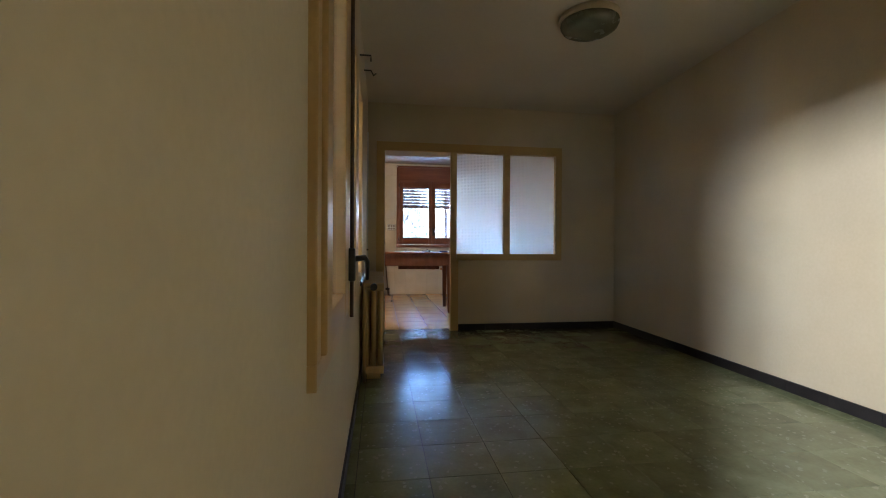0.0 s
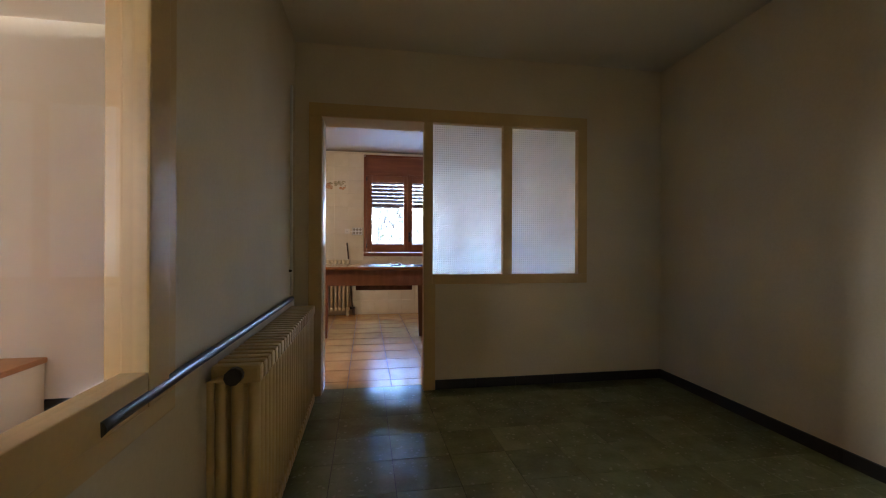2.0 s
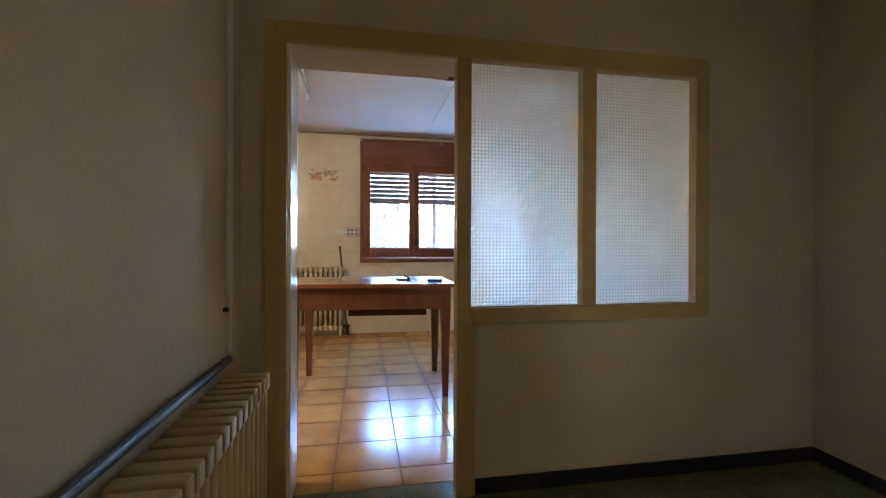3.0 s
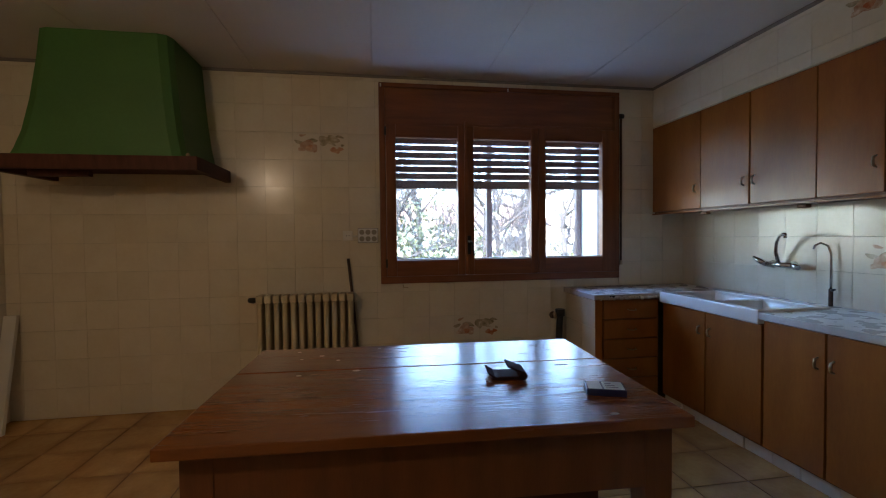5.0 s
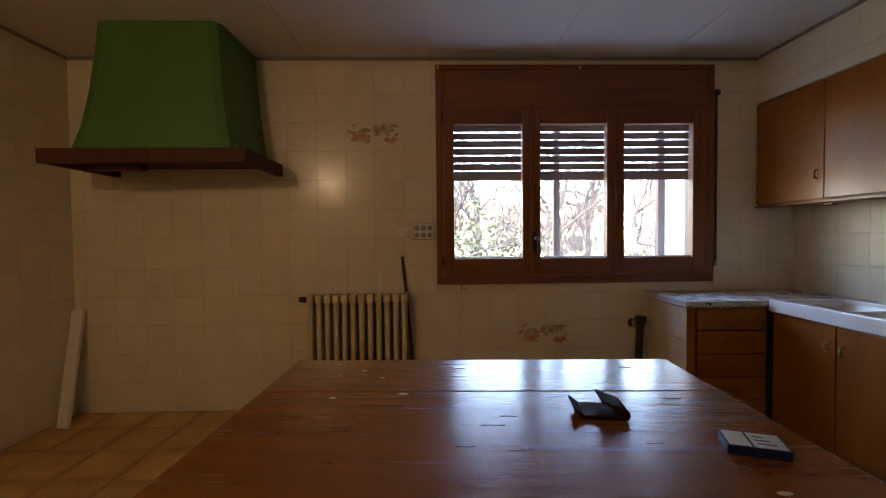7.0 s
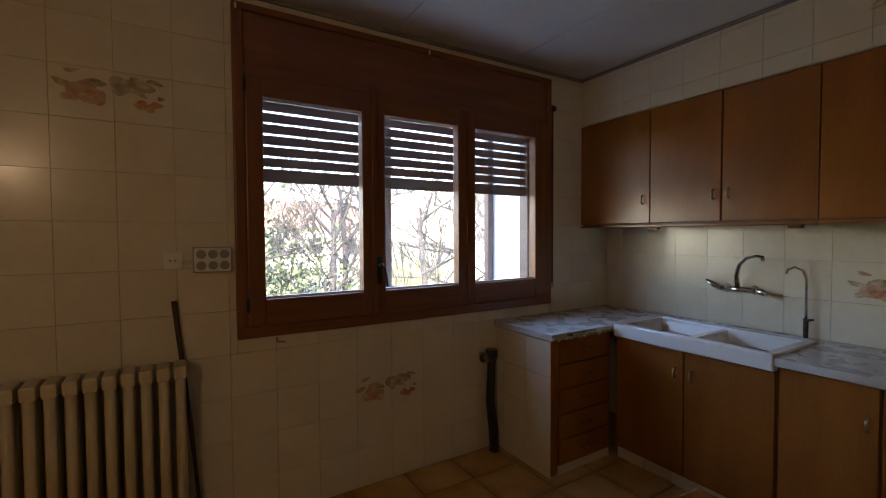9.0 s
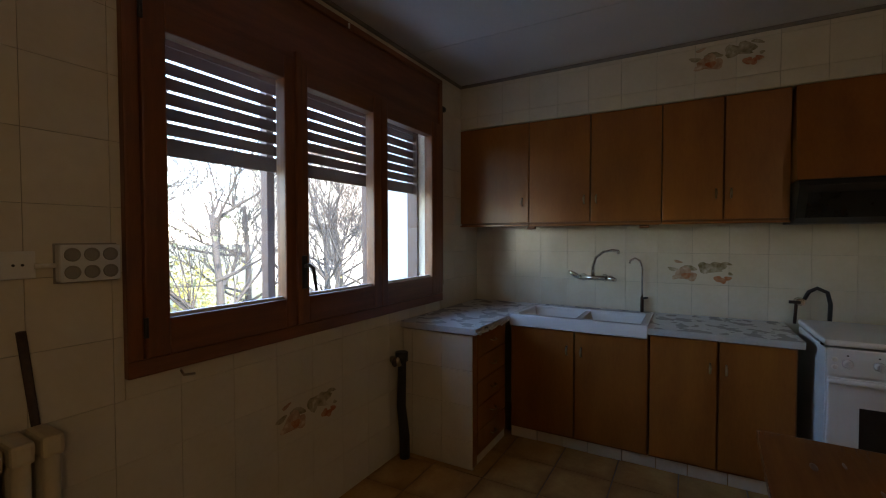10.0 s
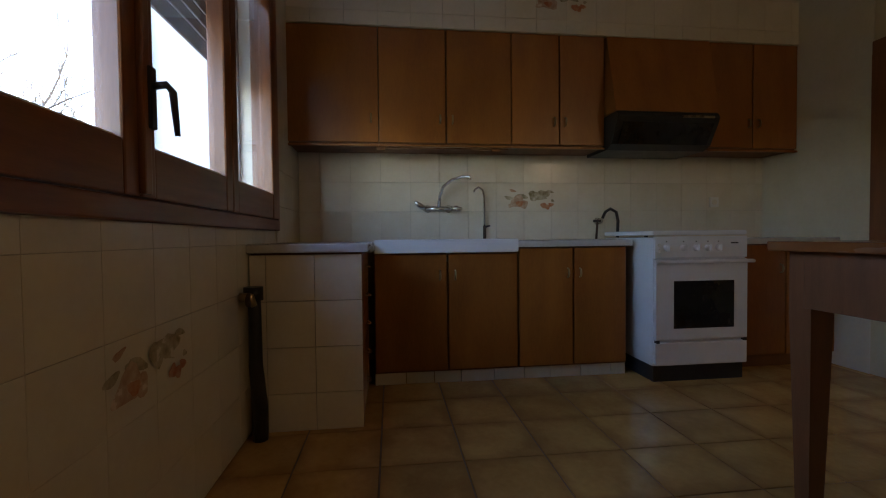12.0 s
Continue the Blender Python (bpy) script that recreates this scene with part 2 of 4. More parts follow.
# ---- mesh helpers ----
def box(bm, x0, y0, z0, x1, y1, z1, bev=0.0):
    m = Matrix.LocRotScale(((x0 + x1) / 2, (y0 + y1) / 2, (z0 + z1) / 2), None, (abs(x1 - x0), abs(y1 - y0), abs(z1 - z0)))
    r = bmesh.ops.create_cube(bm, size=1, matrix=m)
    if bev:
        es = list({e for v in r["verts"] for e in v.link_edges})
        bmesh.ops.bevel(bm, geom=es, offset=bev, segments=2, affect="EDGES", profile=0.6)
    return bm


def B(x0, y0, z0, x1, y1, z1, bev=0.0):
    return box(bmesh.new(), x0, y0, z0, x1, y1, z1, bev)


def tube(bm, pts, radii, n=8, cap=True):
    pts = [Vector(p) for p in pts]
    if not isinstance(radii, (list, tuple)):
        radii = [radii] * len(pts)
    rings, up = [], None
    for i, p in enumerate(pts):
        d = (pts[min(i + 1, len(pts) - 1)] - pts[max(i - 1, 0)]).normalized()
        if up is None:
            up = d.orthogonal().normalized()
        up = (up - d * up.dot(d)).normalized()
        side = d.cross(up)
        rings.append([bm.verts.new(p + radii[i] * (math.cos(a) * up + math.sin(a) * side)) for a in (2 * math.pi * k / n for k in range(n))])
    for a, b in zip(rings, rings[1:]):
        for k in range(n):
            f = bm.faces.new((a[k], a[(k + 1) % n], b[(k + 1) % n], b[k]))
            f.smooth = True
    if cap:
        bm.faces.new(rings[0][::-1])
        bm.faces.new(rings[-1])
    return bm


def T(pts, radii, n=10):
    return tube(bmesh.new(), pts, radii, n)


def lathe(profile, centre, axis="z", n=24, squash=1.0):
    """Turns (radius, height) pairs about an axis through centre."""
    bm = bmesh.new()
    rings = []
    for r, h in profile:
        ring = []
        for k in range(n):
            a = 2 * math.pi * k / n
            u, v = r * math.cos(a), r * math.sin(a) * squash
            q = {"z": (u, v, h), "x": (h, u, v), "y": (u, h, v)}[axis]
            ring.append(bm.verts.new(Vector(centre) + Vector(q)))
        rings.append(ring)
    for a, b in zip(rings, rings[1:]):
        for k in range(n):
            bm.faces.new((a[k], a[(k + 1) % n], b[(k + 1) % n], b[k])).smooth = True
    bm.faces.new(rings[0][::-1])
    bm.faces.new(rings[-1])
    bmesh.ops.recalc_face_normals(bm, faces=bm.faces)
    return bm


def prism(poly, depth):
    """A solid from a polygon of points, pushed by the vector depth."""
    bm = bmesh.new()
    a = [bm.verts.new(p) for p in poly]
    b = [bm.verts.new(Vector(p) + Vector(depth)) for p in poly]
    bm.faces.new(a)
    bm.faces.new(b[::-1])
    for i in range(len(a)):
        j = (i + 1) % len(a)
        bm.faces.new((a[j], a[i], b[i], b[j]))
    bmesh.ops.recalc_face_normals(bm, faces=bm.faces)
    return bm


def hull(lo, hi):
    """A solid between two rings of as many points."""
    bm = bmesh.new()
    a, b = [bm.verts.new(p) for p in lo], [bm.verts.new(p) for p in hi]
    bm.faces.new(a)
    bm.faces.new(b[::-1])
    for i in range(len(a)):
        j = (i + 1) % len(a)
        bm.faces.new((a[j], a[i], b[i], b[j]))
    bmesh.ops.recalc_face_normals(bm, faces=bm.faces)
    return bm


def mesh_of(name, bm, mat):
    me = bpy.data.meshes.new(name)
    bm.to_mesh(me)
    bm.free()
    me.materials.append(mat)
    return me


def solid(name, bm, mat, label="", category="", group="", kind=""):
    return tagged(new(name, mesh_of(name, bm, mat)), label, category, group, kind)


def struct(name, bm, mat, label="", category="wall"):
    return solid(name, bm, mat, label, category, "", "structure")


def thing(name, base, label, category, group="", kind=""):
    e = new(name)
    e.location = base
    e.empty_display_size = 0.1
    return tagged(e, label, category, group, kind)


def place_of(ob):
    p = Vector(ob.location)
    while ob.parent:
        ob = ob.parent
        p = p + Vector(ob.location)
    return p


def part(name, bm, mat, parent, label=""):
    """One mesh, given in world metres, under a thing or a part."""
    o = new(name, mesh_of(name, bm, mat))
    o.parent = parent
    if parent.type == "EMPTY":
        o.matrix_parent_inverse = Matrix.Translation(-Vector(parent.location))
    return tagged(o, label)

# ---- structure: dining room ----
LX, KL, KR, KY, KN = 0.2, -2.1, 3.5, 4.0, 0.25
DC, KC = 2.59, 2.70


def wall_with_holes(name, axis, at, thick, a0, a1, z0, z1, holes, mat, label):
    """A wall across axis, from at to at + thick, running a0..a1, with (a0, a1, z0, z1) openings."""
    bm = bmesh.new()
    av = sorted({a0, a1, *[v for h in holes for v in h[:2]]})
    zv = sorted({z0, z1, *[v for h in holes for v in h[2:]]})
    for p, q in zip(av, av[1:]):
        run = None
        for r, s in zip(zv, zv[1:]):
            hole = any(h[0] <= (p + q) / 2 <= h[1] and h[2] <= (r + s) / 2 <= h[3] for h in holes)
            if hole:
                if run:
                    cell(bm, axis, at, thick, p, q, *run)
                run = None
            else:
                run = (run[0], s) if run else (r, s)
        if run:
            cell(bm, axis, at, thick, p, q, *run)
    return struct(name, bm, mat, label)


def cell(bm, axis, at, thick, p, q, r, s):
    if axis == "x":
        box(bm, at, p, r, at + thick, q, s)
    else:
        box(bm, p, at, r, q, at + thick, s)


def skew(y):
    return 3.174 + 0.045 * y


wall_with_holes("wall_left", "x", LX - 0.12, 0.12, -5.05, 0.0, -0.05, DC, [(-4.02, -2.1, 0.7, 1.92)], PAINT, "cream painted wall with an inner window")
wall_with_holes("wall_partition", "y", 0.0, KN, KL - 0.15, KR + 0.15, -0.05, KC + 0.12, [(0.393, 2.411, -0.05, 2.05)], PAINT, "cream painted partition with a doorway and two glazed lights")
struct("wall_under_lights", B(1.165, 0.0, -0.004, 2.411, 0.10, 0.885), PAINT, "cream painted low wall under the glazed lights")
struct("wall_right", prism([(skew(0), 0, 0), (skew(-5.05), -5.05, 0), (skew(-5.05) + 0.15, -5.05, 0), (skew(0) + 0.15, 0, 0)], (0, 0, DC)), PAINT, "cream painted plaster wall with a worn patch")
struct("ceiling_dining", B(LX - 0.12, -5.05, DC, 3.4, 0, DC + 0.12), CEIL, "cream painted plaster ceiling", "ceiling")
# hall behind
wall_with_holes("wall_rear", "y", -5.17, 0.12, LX - 0.12, 3.2, 0, DC, [(0.28, 1.6, 0, 2.0)], PAINT, "cream painted wall with a wide doorway")
wall_with_holes("wall_hall_left", "x", -1.45, 0.12, -8.2, -5.05, 0, DC, [(-7.4, -6.6, 1.95, 2.5)], PAINT, "cream painted hall wall with a window")
# unseen walls, added to keep direct sun out of the hall and side room
struct("wall_courtyard", B(-2.6, -8.3, -0.1, -2.45, -5.3, 4.2), STUCCO, "unseen white wall added to block the sun")
struct("wall_courtyard_back", B(-6.2, -7.3, -0.1, -2.6, -7.15, 4.2), STUCCO, "unseen white wall added to block the sun")
struct("wall_hall_back", B(-1.45, -8.32, 0, 3.2, -8.2, DC), PAINT, "cream painted hall wall")
struct("wall_hall_right", B(3.05, -8.2, 0, 3.2, -5.17, DC), PAINT, "cream painted hall wall")
struct("ceiling_hall", B(-1.45, -8.2, DC, 3.2, -5.05, DC + 0.12), CEIL, "cream painted hall ceiling", "ceiling")
struct("floor_hall", B(-1.45, -8.2, -0.1, 3.2, -5.05, 0), TERRAZZO, "dark green terrazzo hall floor", "floor")
struct("wall_hall_front", B(-1.45, -5.17, 0, LX - 0.12, -5.05, DC), PAINT, "cream painted hall wall")
# side room
struct("floor_side_room", B(-3.0, -5.05, -0.1, LX - 0.12, 0, 0), WOODFLOOR, "brown floor of the room behind the inner window", "floor")
struct("ceiling_side_room", B(-3.0, -5.05, DC, LX - 0.12, 0, DC + 0.12), SIDEWALL, "white ceiling of the side room", "ceiling")
struct("wall_side_room_left", B(-3.0, -5.05, -0.05, -2.88, 0.0, DC), SIDEWALL, "white side room wall")
wall_with_holes("wall_side_room_back", "y", -5.17, 0.12, -3.0, -1.45, -0.05, DC, [(-2.7, -1.5, 0.9, 2.2)], SIDEWALL, "white side room wall with a window")
struct("wall_side_room_end", B(-3.0, -0.02, 0, LX - 0.12, 0.0, DC), SIDEWALL, "white side room wall")
struct("baseboard_side_room", B(-1.5, -0.034, 0, LX - 0.12, -0.02, 0.08), BLACKTILE, "black skirting", "baseboard")

# kitchen shell
wall_with_holes("wall_window", "y", KY, 0.26, KL - 0.15, KR + 0.15, -0.05, KC + 0.12, [(0.72, 2.79, 1.0, 2.6)], GROUT_W, "cream tiled kitchen wall with a wide window")
struct("wall_kitchen_left", B(KL - 0.15, KN, -0.05, KL, KY, KC + 0.12), GROUT_W, "cream tiled kitchen wall")
struct("wall_kitchen_right", B(KR, KN, -0.05, KR + 0.15, KY, KC + 0.12), GROUT_W, "cream tiled wall behind the worktop")
struct("soffit", B(3.186, KN, 2.335, KR, KY, KC), GROUT_W, "cream tiled soffit above the wall cabinets")


def ceiling_boards():
    bm = bmesh.new()
    xs = [KL, -1.2, -0.3, 0.62, 1.55, 2.45, KR]
    for a, b in zip(xs, xs[1:]):
        box(bm, a + 0.002, KN, KC, b - 0.002, KY, KC + 0.015, 0.0015)
    box(bm, KL, KN, KC + 0.012, KR, KY, KC + 0.1)
    return bm


struct("ceiling_kitchen", ceiling_boards(), BOARD, "grey white panelled kitchen ceiling", "ceiling")
bm = bmesh.new()
box(bm, KL, KY - 0.022, KC - 0.022, 3.186, KY, KC, 0.006)
box(bm, KL, KN, KC - 0.022, KL + 0.022, KY - 0.022, KC, 0.006)
box(bm, 3.164, KN, KC - 0.022, 3.186, KY - 0.022, KC, 0.006)
struct("trim_ceiling", bm, BEAD, "thin grey ceiling bead", "trim")

# ---- doorway and glazed lights ----
fr = thing("door_1", (0.77, 0, 0), "ochre painted doorway frame with two glazed lights", "door frame", kind="structure")
E1 = [("jamb", 0.300, 0.0, 0.391, 2.052), ("head", 0.300, 2.052, 2.488, 2.15), ("post", 1.147, 0.0, 1.238, 0.811), ("mullion", 1.147, 0.811, 1.215, 2.052),
      ("mullion", 1.777, 0.885, 1.850, 2.052), ("mullion", 2.409, 0.885, 2.488, 2.052), ("sill", 1.215, 0.811, 2.488, 0.885)]
for n_, x0, z0, x1, z1 in E1:
    part(n_, B(x0, -0.022, z0, x1, 0.05, z1, 0.004), OCHRE, fr)
# white colour stands in for the kitchen light falling on this jamb
part("lining", B(0.393, 0.05, 0, 0.397, KN, 2.05), ENAMEL, fr, "jamb lining whitened as if lit from the kitchen")
for x0, z0, x1, z1 in [(1.147, 2.05, 2.66, 2.13), (2.411, 0.80, 2.66, 2.05)]:
    part("kitchen_frame", B(x0, KN - 0.05, z0, x1, KN + 0.02 + 0.002 * x0, z1, 0.004), WINWOOD, fr, "dark stained kitchen side frame")


def pressed_pane(x0, x1, z0, z1, y):
    """A pane with small raised squares over its face."""
    bm = bmesh.new()
    step = 0.017
    nx, nz = int((x1 - x0) / step), int((z1 - z0) / step)
    verts = []
    for j in range(2 * nz + 1):
        row = []
        for i in range(2 * nx + 1):
            h = 0.0042 if (i % 2 and j % 2) else 0.0
            row.append(bm.verts.new((x0 + (x1 - x0) * i / (2 * nx), y - h, z0 + (z1 - z0) * j / (2 * nz))))
        verts.append(row)
    for j in range(2 * nz):
        for i in range(2 * nx):
            bm.faces.new((verts[j][i], verts[j][i + 1], verts[j + 1][i + 1], verts[j + 1][i]))
    return bm


part("pane", pressed_pane(1.205, 1.787, 0.875, 2.06, 0.03), PRESSED, fr, "pressed glass pane with small squares")
part("pane", pressed_pane(1.84, 2.419, 0.875, 2.06, 0.03), PRESSED, fr, "pressed glass pane with small squares")

# ---- inner window of the dining room ----
iw = thing("window_1", (LX, -3.15, 0.66), "ochre painted inner window with three lights", "window", kind="structure")
W0, W1, Z0, Z1 = -4.06, -2.05, 0.66, 1.96
part("window_frame", B(LX - 0.12, W0, Z0, LX + 0.02, W1, Z0 + 0.055, 0.004), OCHRE, iw)
part("window_frame", B(LX - 0.12, W0, Z1 - 0.055, LX + 0.02, W1, Z1, 0.004), OCHRE, iw)
for a, b in ((W0, W0 + 0.06), (W1 - 0.06, W1)):
    part("window_frame", B(LX - 0.12, a, Z0 + 0.055, LX + 0.02, b, Z1 - 0.055, 0.004), OCHRE, iw)
for p0, p1, s0, s1 in ((-3.89, -3.50, -3.995, -3.37), (-3.28, -2.87, -3.365, -2.76), (-2.655, -2.22, -2.755, -2.115)):
    sash = part("sash", B(LX - 0.03, s0, Z0 + 0.058, LX + 0.032, p0, Z1 - 0.058, 0.006), OCHRE, iw)
    part("stile", B(LX - 0.03, p1, Z0 + 0.058, LX + 0.032, s1, Z1 - 0.058, 0.006), OCHRE, sash)
    part("rail", B(LX - 0.03, p0, Z0 + 0.058, LX + 0.030, p1, 0.80, 0.004), OCHRE, sash)
    part("rail", B(LX - 0.03, p0, 1.85, LX + 0.030, p1, Z1 - 0.058, 0.004), OCHRE, sash)
    part("pane", B(LX - 0.004, p0 - 0.003, 0.797, LX, p1 + 0.003, 1.853), PANE, sash, "clear glass pane")
part("bolt", T([(LX + 0.042, -3.345, 0.70), (LX + 0.042, -3.345, 1.90)], 0.007), RUSTY, iw, "dark iron espagnolette rod")
part("handle_plate", B(LX + 0.03, -3.365, 0.83, LX + 0.055, -3.325, 0.95, 0.006), BLACK, iw)
part("handle", T([(LX + 0.05, -3.345, 0.91), (LX + 0.085, -3.33, 0.915), (LX + 0.095, -3.29, 0.90), (LX + 0.095, -3.25, 0.83)], [0.011, 0.011, 0.01, 0.007]), BLACK, iw, "black lever handle")

# side room: glazed door and wooden step
dr = thing("door_2", (-1.45, -1.05, 0.37), "red brown wooden door with a large frosted pane", "door", kind="structure")
DY = -1.05
for x0, z0, x1, z1 in ((-1.86, 0.37, -1.76, 2.39), (-1.13, 0.37, -1.03, 2.39), (-1.76, 2.28, -1.13, 2.39), (-1.76, 0.37, -1.13, 0.46)):
    part("frame", B(x0, DY - 0.04, z0, x1, DY, z1, 0.005), REDDOOR, dr)
for k in range(3):
    part("panel", B(-1.76, DY - 0.03, 0.465 + 0.118 * k, -1.13, DY - 0.008, 0.578 + 0.118 * k, 0.008), REDDOOR, dr)
part("pane", B(-1.76, DY - 0.025, 0.82, -1.13, DY - 0.015, 2.28), FROST, dr, "frosted white pane")
part("handle_plate", B(-1.115, DY - 0.05, 1.25, -1.045, DY - 0.04, 1.47, 0.004), WHITEP, dr)
part("handle", T([(-1.08, DY - 0.05, 1.40), (-1.08, DY - 0.09, 1.40), (-1.18, DY - 0.09, 1.37)], 0.009), WHITEP, dr)
st = thing("wooden_step", (-2.2, -1.2, 0), "orange brown wooden steps before the door", "step")
part("tread", B(-2.87, -1.35, 0.325, -1.35, -0.03, 0.362, 0.008), STAIRW, st)
part("riser", B(-2.87, -1.33, 0, -1.37, -1.30, 0.325), STAIRW, st)
part("side", B(-1.40, -1.30, 0, -1.37, -0.03, 0.325), SIDEWALL, st)
part("tread", B(-2.87, -1.68, 0.15, -1.25, -1.352, 0.185, 0.008), STAIRW, st)
part("riser", B(-2.87, -1.66, 0, -1.27, -1.63, 0.15), STAIRW, st)


# ---- radiators ----
def radiator(base, along, n, pitch, depth, height, cols, mat, label, lift):
    """Cast-iron sections side by side; built along x, then turned."""
    t = thing("radiator", base, label, "radiator")
    turn = Matrix.Rotation(along, 4, "Z")
    first = None
    for i in range(n):
        if first is None:
            bm = bmesh.new()
            w = pitch * 0.40
            for k in range(cols):
                yc = -depth / 2 + depth * (k + 0.5) / cols
                r = min(depth / cols * 0.5, pitch * 0.33)
                tube(bm, [(0, yc, lift + 0.03), (0, yc, lift + height - 0.03)], r, 8)
            for zc in (lift + 0.03, lift + height - 0.032):
                tall = 0.03
                box(bm, -w, -depth / 2, zc - tall, w, depth / 2, zc + tall, 0.011)
            for zc in (lift + 0.04, lift + height - 0.04):
                tube(bm, [(-pitch / 2, 0, zc), (pitch / 2, 0, zc)], 0.021, 10)
            bm.transform(turn)
            first = mesh_of("section", bm, mat)
        o = new("section", first)
        o.parent = t
        o.location = turn @ Vector((pitch * (i + 0.5), 0, 0))
    return t


rk = radiator((-0.30, 3.89, 0), 0.0, 12, 0.063, 0.13, 0.83, 3, RADP, "cream cast-iron radiator on the tiled wall", 0.08)
part("valve", T([(0.455, 3.89, 0.12), (0.52, 3.89, 0.12), (0.53, 3.97, 0.12)], [0.02, 0.022, 0.012]), BLACK, rk)
part("pipe", T([(0.52, 3.89, 0.12), (0.525, 3.89, 0.0)], 0.012), RUSTY, rk)
part("plug", T([(-0.30, 3.89, 0.87), (-0.345, 3.89, 0.87), (-0.35, 3.99, 0.84)], [0.02, 0.022, 0.012]), BLACK, rk)
for xx in (-0.27, 0.42):
    part("foot", B(xx - 0.015, 3.83, 0, xx + 0.015, 3.95, 0.085, 0.004), RADP, rk)

rd = radiator((0.297, -1.80, 0), radians(90), 25, 0.0617, 0.155, 0.66, 3, RADY, "yellowed cast-iron radiator along the dining wall", 0.04)
part("plug", T([(0.30, -1.80, 0.672), (0.30, -1.845, 0.672)], 0.026), BLACK, rd, "black end plug")
part("pipe", T([(0.235, -1.835, 0.0), (0.235, -1.835, 0.66), (0.29, -1.82, 0.672)], 0.012), RADY, rd)
for yy in (-1.75, -0.32):
    part("foot", B(0.25, yy - 0.015, 0.0, 0.35, yy + 0.015, 0.05, 0.004), RADY, rd)
solid("wall_pipe", T([(0.224, -2.40, 0.742), (0.224, -2.37, 0.744), (0.224, -0.25, 0.746)], [0.017, 0.015, 0.015]), BLACK, "black heating pipe lying along the wall over the radiator", "pipe")
solid("cable_trunking", B(LX, -0.20, 0.76, LX + 0.014, -0.165, 2.2, 0.003), WHITEP, "white cable trunking on the wall corner", "trunking")
solid("wall_screw", lathe([(0.009, 0), (0.009, 0.012), (0.004, 0.02)], (LX + 0.001, -0.235, 0.93), "x", 10), BLACK, "dark screw in the wall", "screw")

cl = thing("ceiling_lamp", (1.81, -2.03, DC), "round ceiling lamp with a clouded glass bowl", "lamp")
part("base", lathe([(0.205, 0.0), (0.212, -0.03), (0.2, -0.045)], (1.80, -2.06, DC), "z", 32), PAINT, cl)
part("shade", lathe([(0.2, -0.04), (0.2, -0.06), (0.187, -0.085), (0.15, -0.107), (0.08, -0.12), (0.01, -0.123)], (1.80, -2.06, DC), "z", 32), LAMPGLASS, cl, "clouded greenish glass")
solid("curtain_hook", T([(LX, -1.95, 2.26), (LX + 0.075, -1.95, 2.26), (LX + 0.075, -1.95, 2.22)], 0.006), BLACK, "black iron curtain rod hook", "hook")
cb = thing("curtain_bracket", (LX, -1.25, 2.45), "black iron bracket on the wall", "bracket")
part("arm", T([(LX, -1.2, 2.46), (LX + 0.06, -1.2, 2.46), (LX + 0.08, -1.17, 2.43), (LX + 0.1, -1.14, 2.46)], 0.006), BLACK, cb)


def skirting(name, p, q, h, d):
    """Black skirting tiles from p to q, as parts of one baseboard."""
    t = thing(name, (*p, 0), "black glazed skirting tiles", "baseboard", kind="structure")
    p, q = Vector((*p, 0)), Vector((*q, 0))
    run = (q - p).length
    k = max(1, round(run / 0.3))
    u = (q - p) / k
    v = u.normalized().cross(Vector((0, 0, 1))) * d
    for i in range(k):
        a, b = p + u * (i + 0.004), p + u * (i + 0.996)
        part("tile", prism([a, b, b + v, a + v], (0, 0, h)), BLACKTILE, t)
    return t


skirting("baseboard_right", (skew(-0.013), -0.013), (skew(-5.05), -5.05), 0.072, 0.012)
skirting("baseboard_far", (1.24, 0.0), (skew(0), 0.0), 0.072, 0.012)
skirting("baseboard_left", (LX, -5.0), (LX, -0.02), 0.072, 0.01)

# ---- kitchen window ----
kw = thing("window_2", (1.75, KY, 0.96), "reddish wooden kitchen window with three lights and a shutter", "window", kind="structure")
X0, X1, A0, A1 = 0.672, 2.828, 0.962, 2.638
part("window_frame", B(X0, KY - 0.035, A0, X1, KY + 0.10, A0 + 0.06, 0.006), WINWOOD_H, kw)
part("window_frame", B(X0, KY - 0.035, A1 - 0.035, X1, KY + 0.10, A1, 0.006), WINWOOD_H, kw)
for a, b in ((X0, X0 + 0.05), (X1 - 0.05, X1)):
    part("window_frame", B(a, KY - 0.035, A0 + 0.06, b, KY + 0.10, A1 - 0.035, 0.006), WINWOOD, kw)
part("shutter_box", B(X0 + 0.05, KY - 0.022, 2.31, X1 - 0.05, KY + 0.03, A1 - 0.035, 0.004), WINWOOD_H, kw, "wide wooden shutter box board")
part("box_rail", B(X0 + 0.05, KY - 0.028, 2.295, X1 - 0.05, KY + 0.03, 2.32, 0.005), WINWOOD_H, kw)
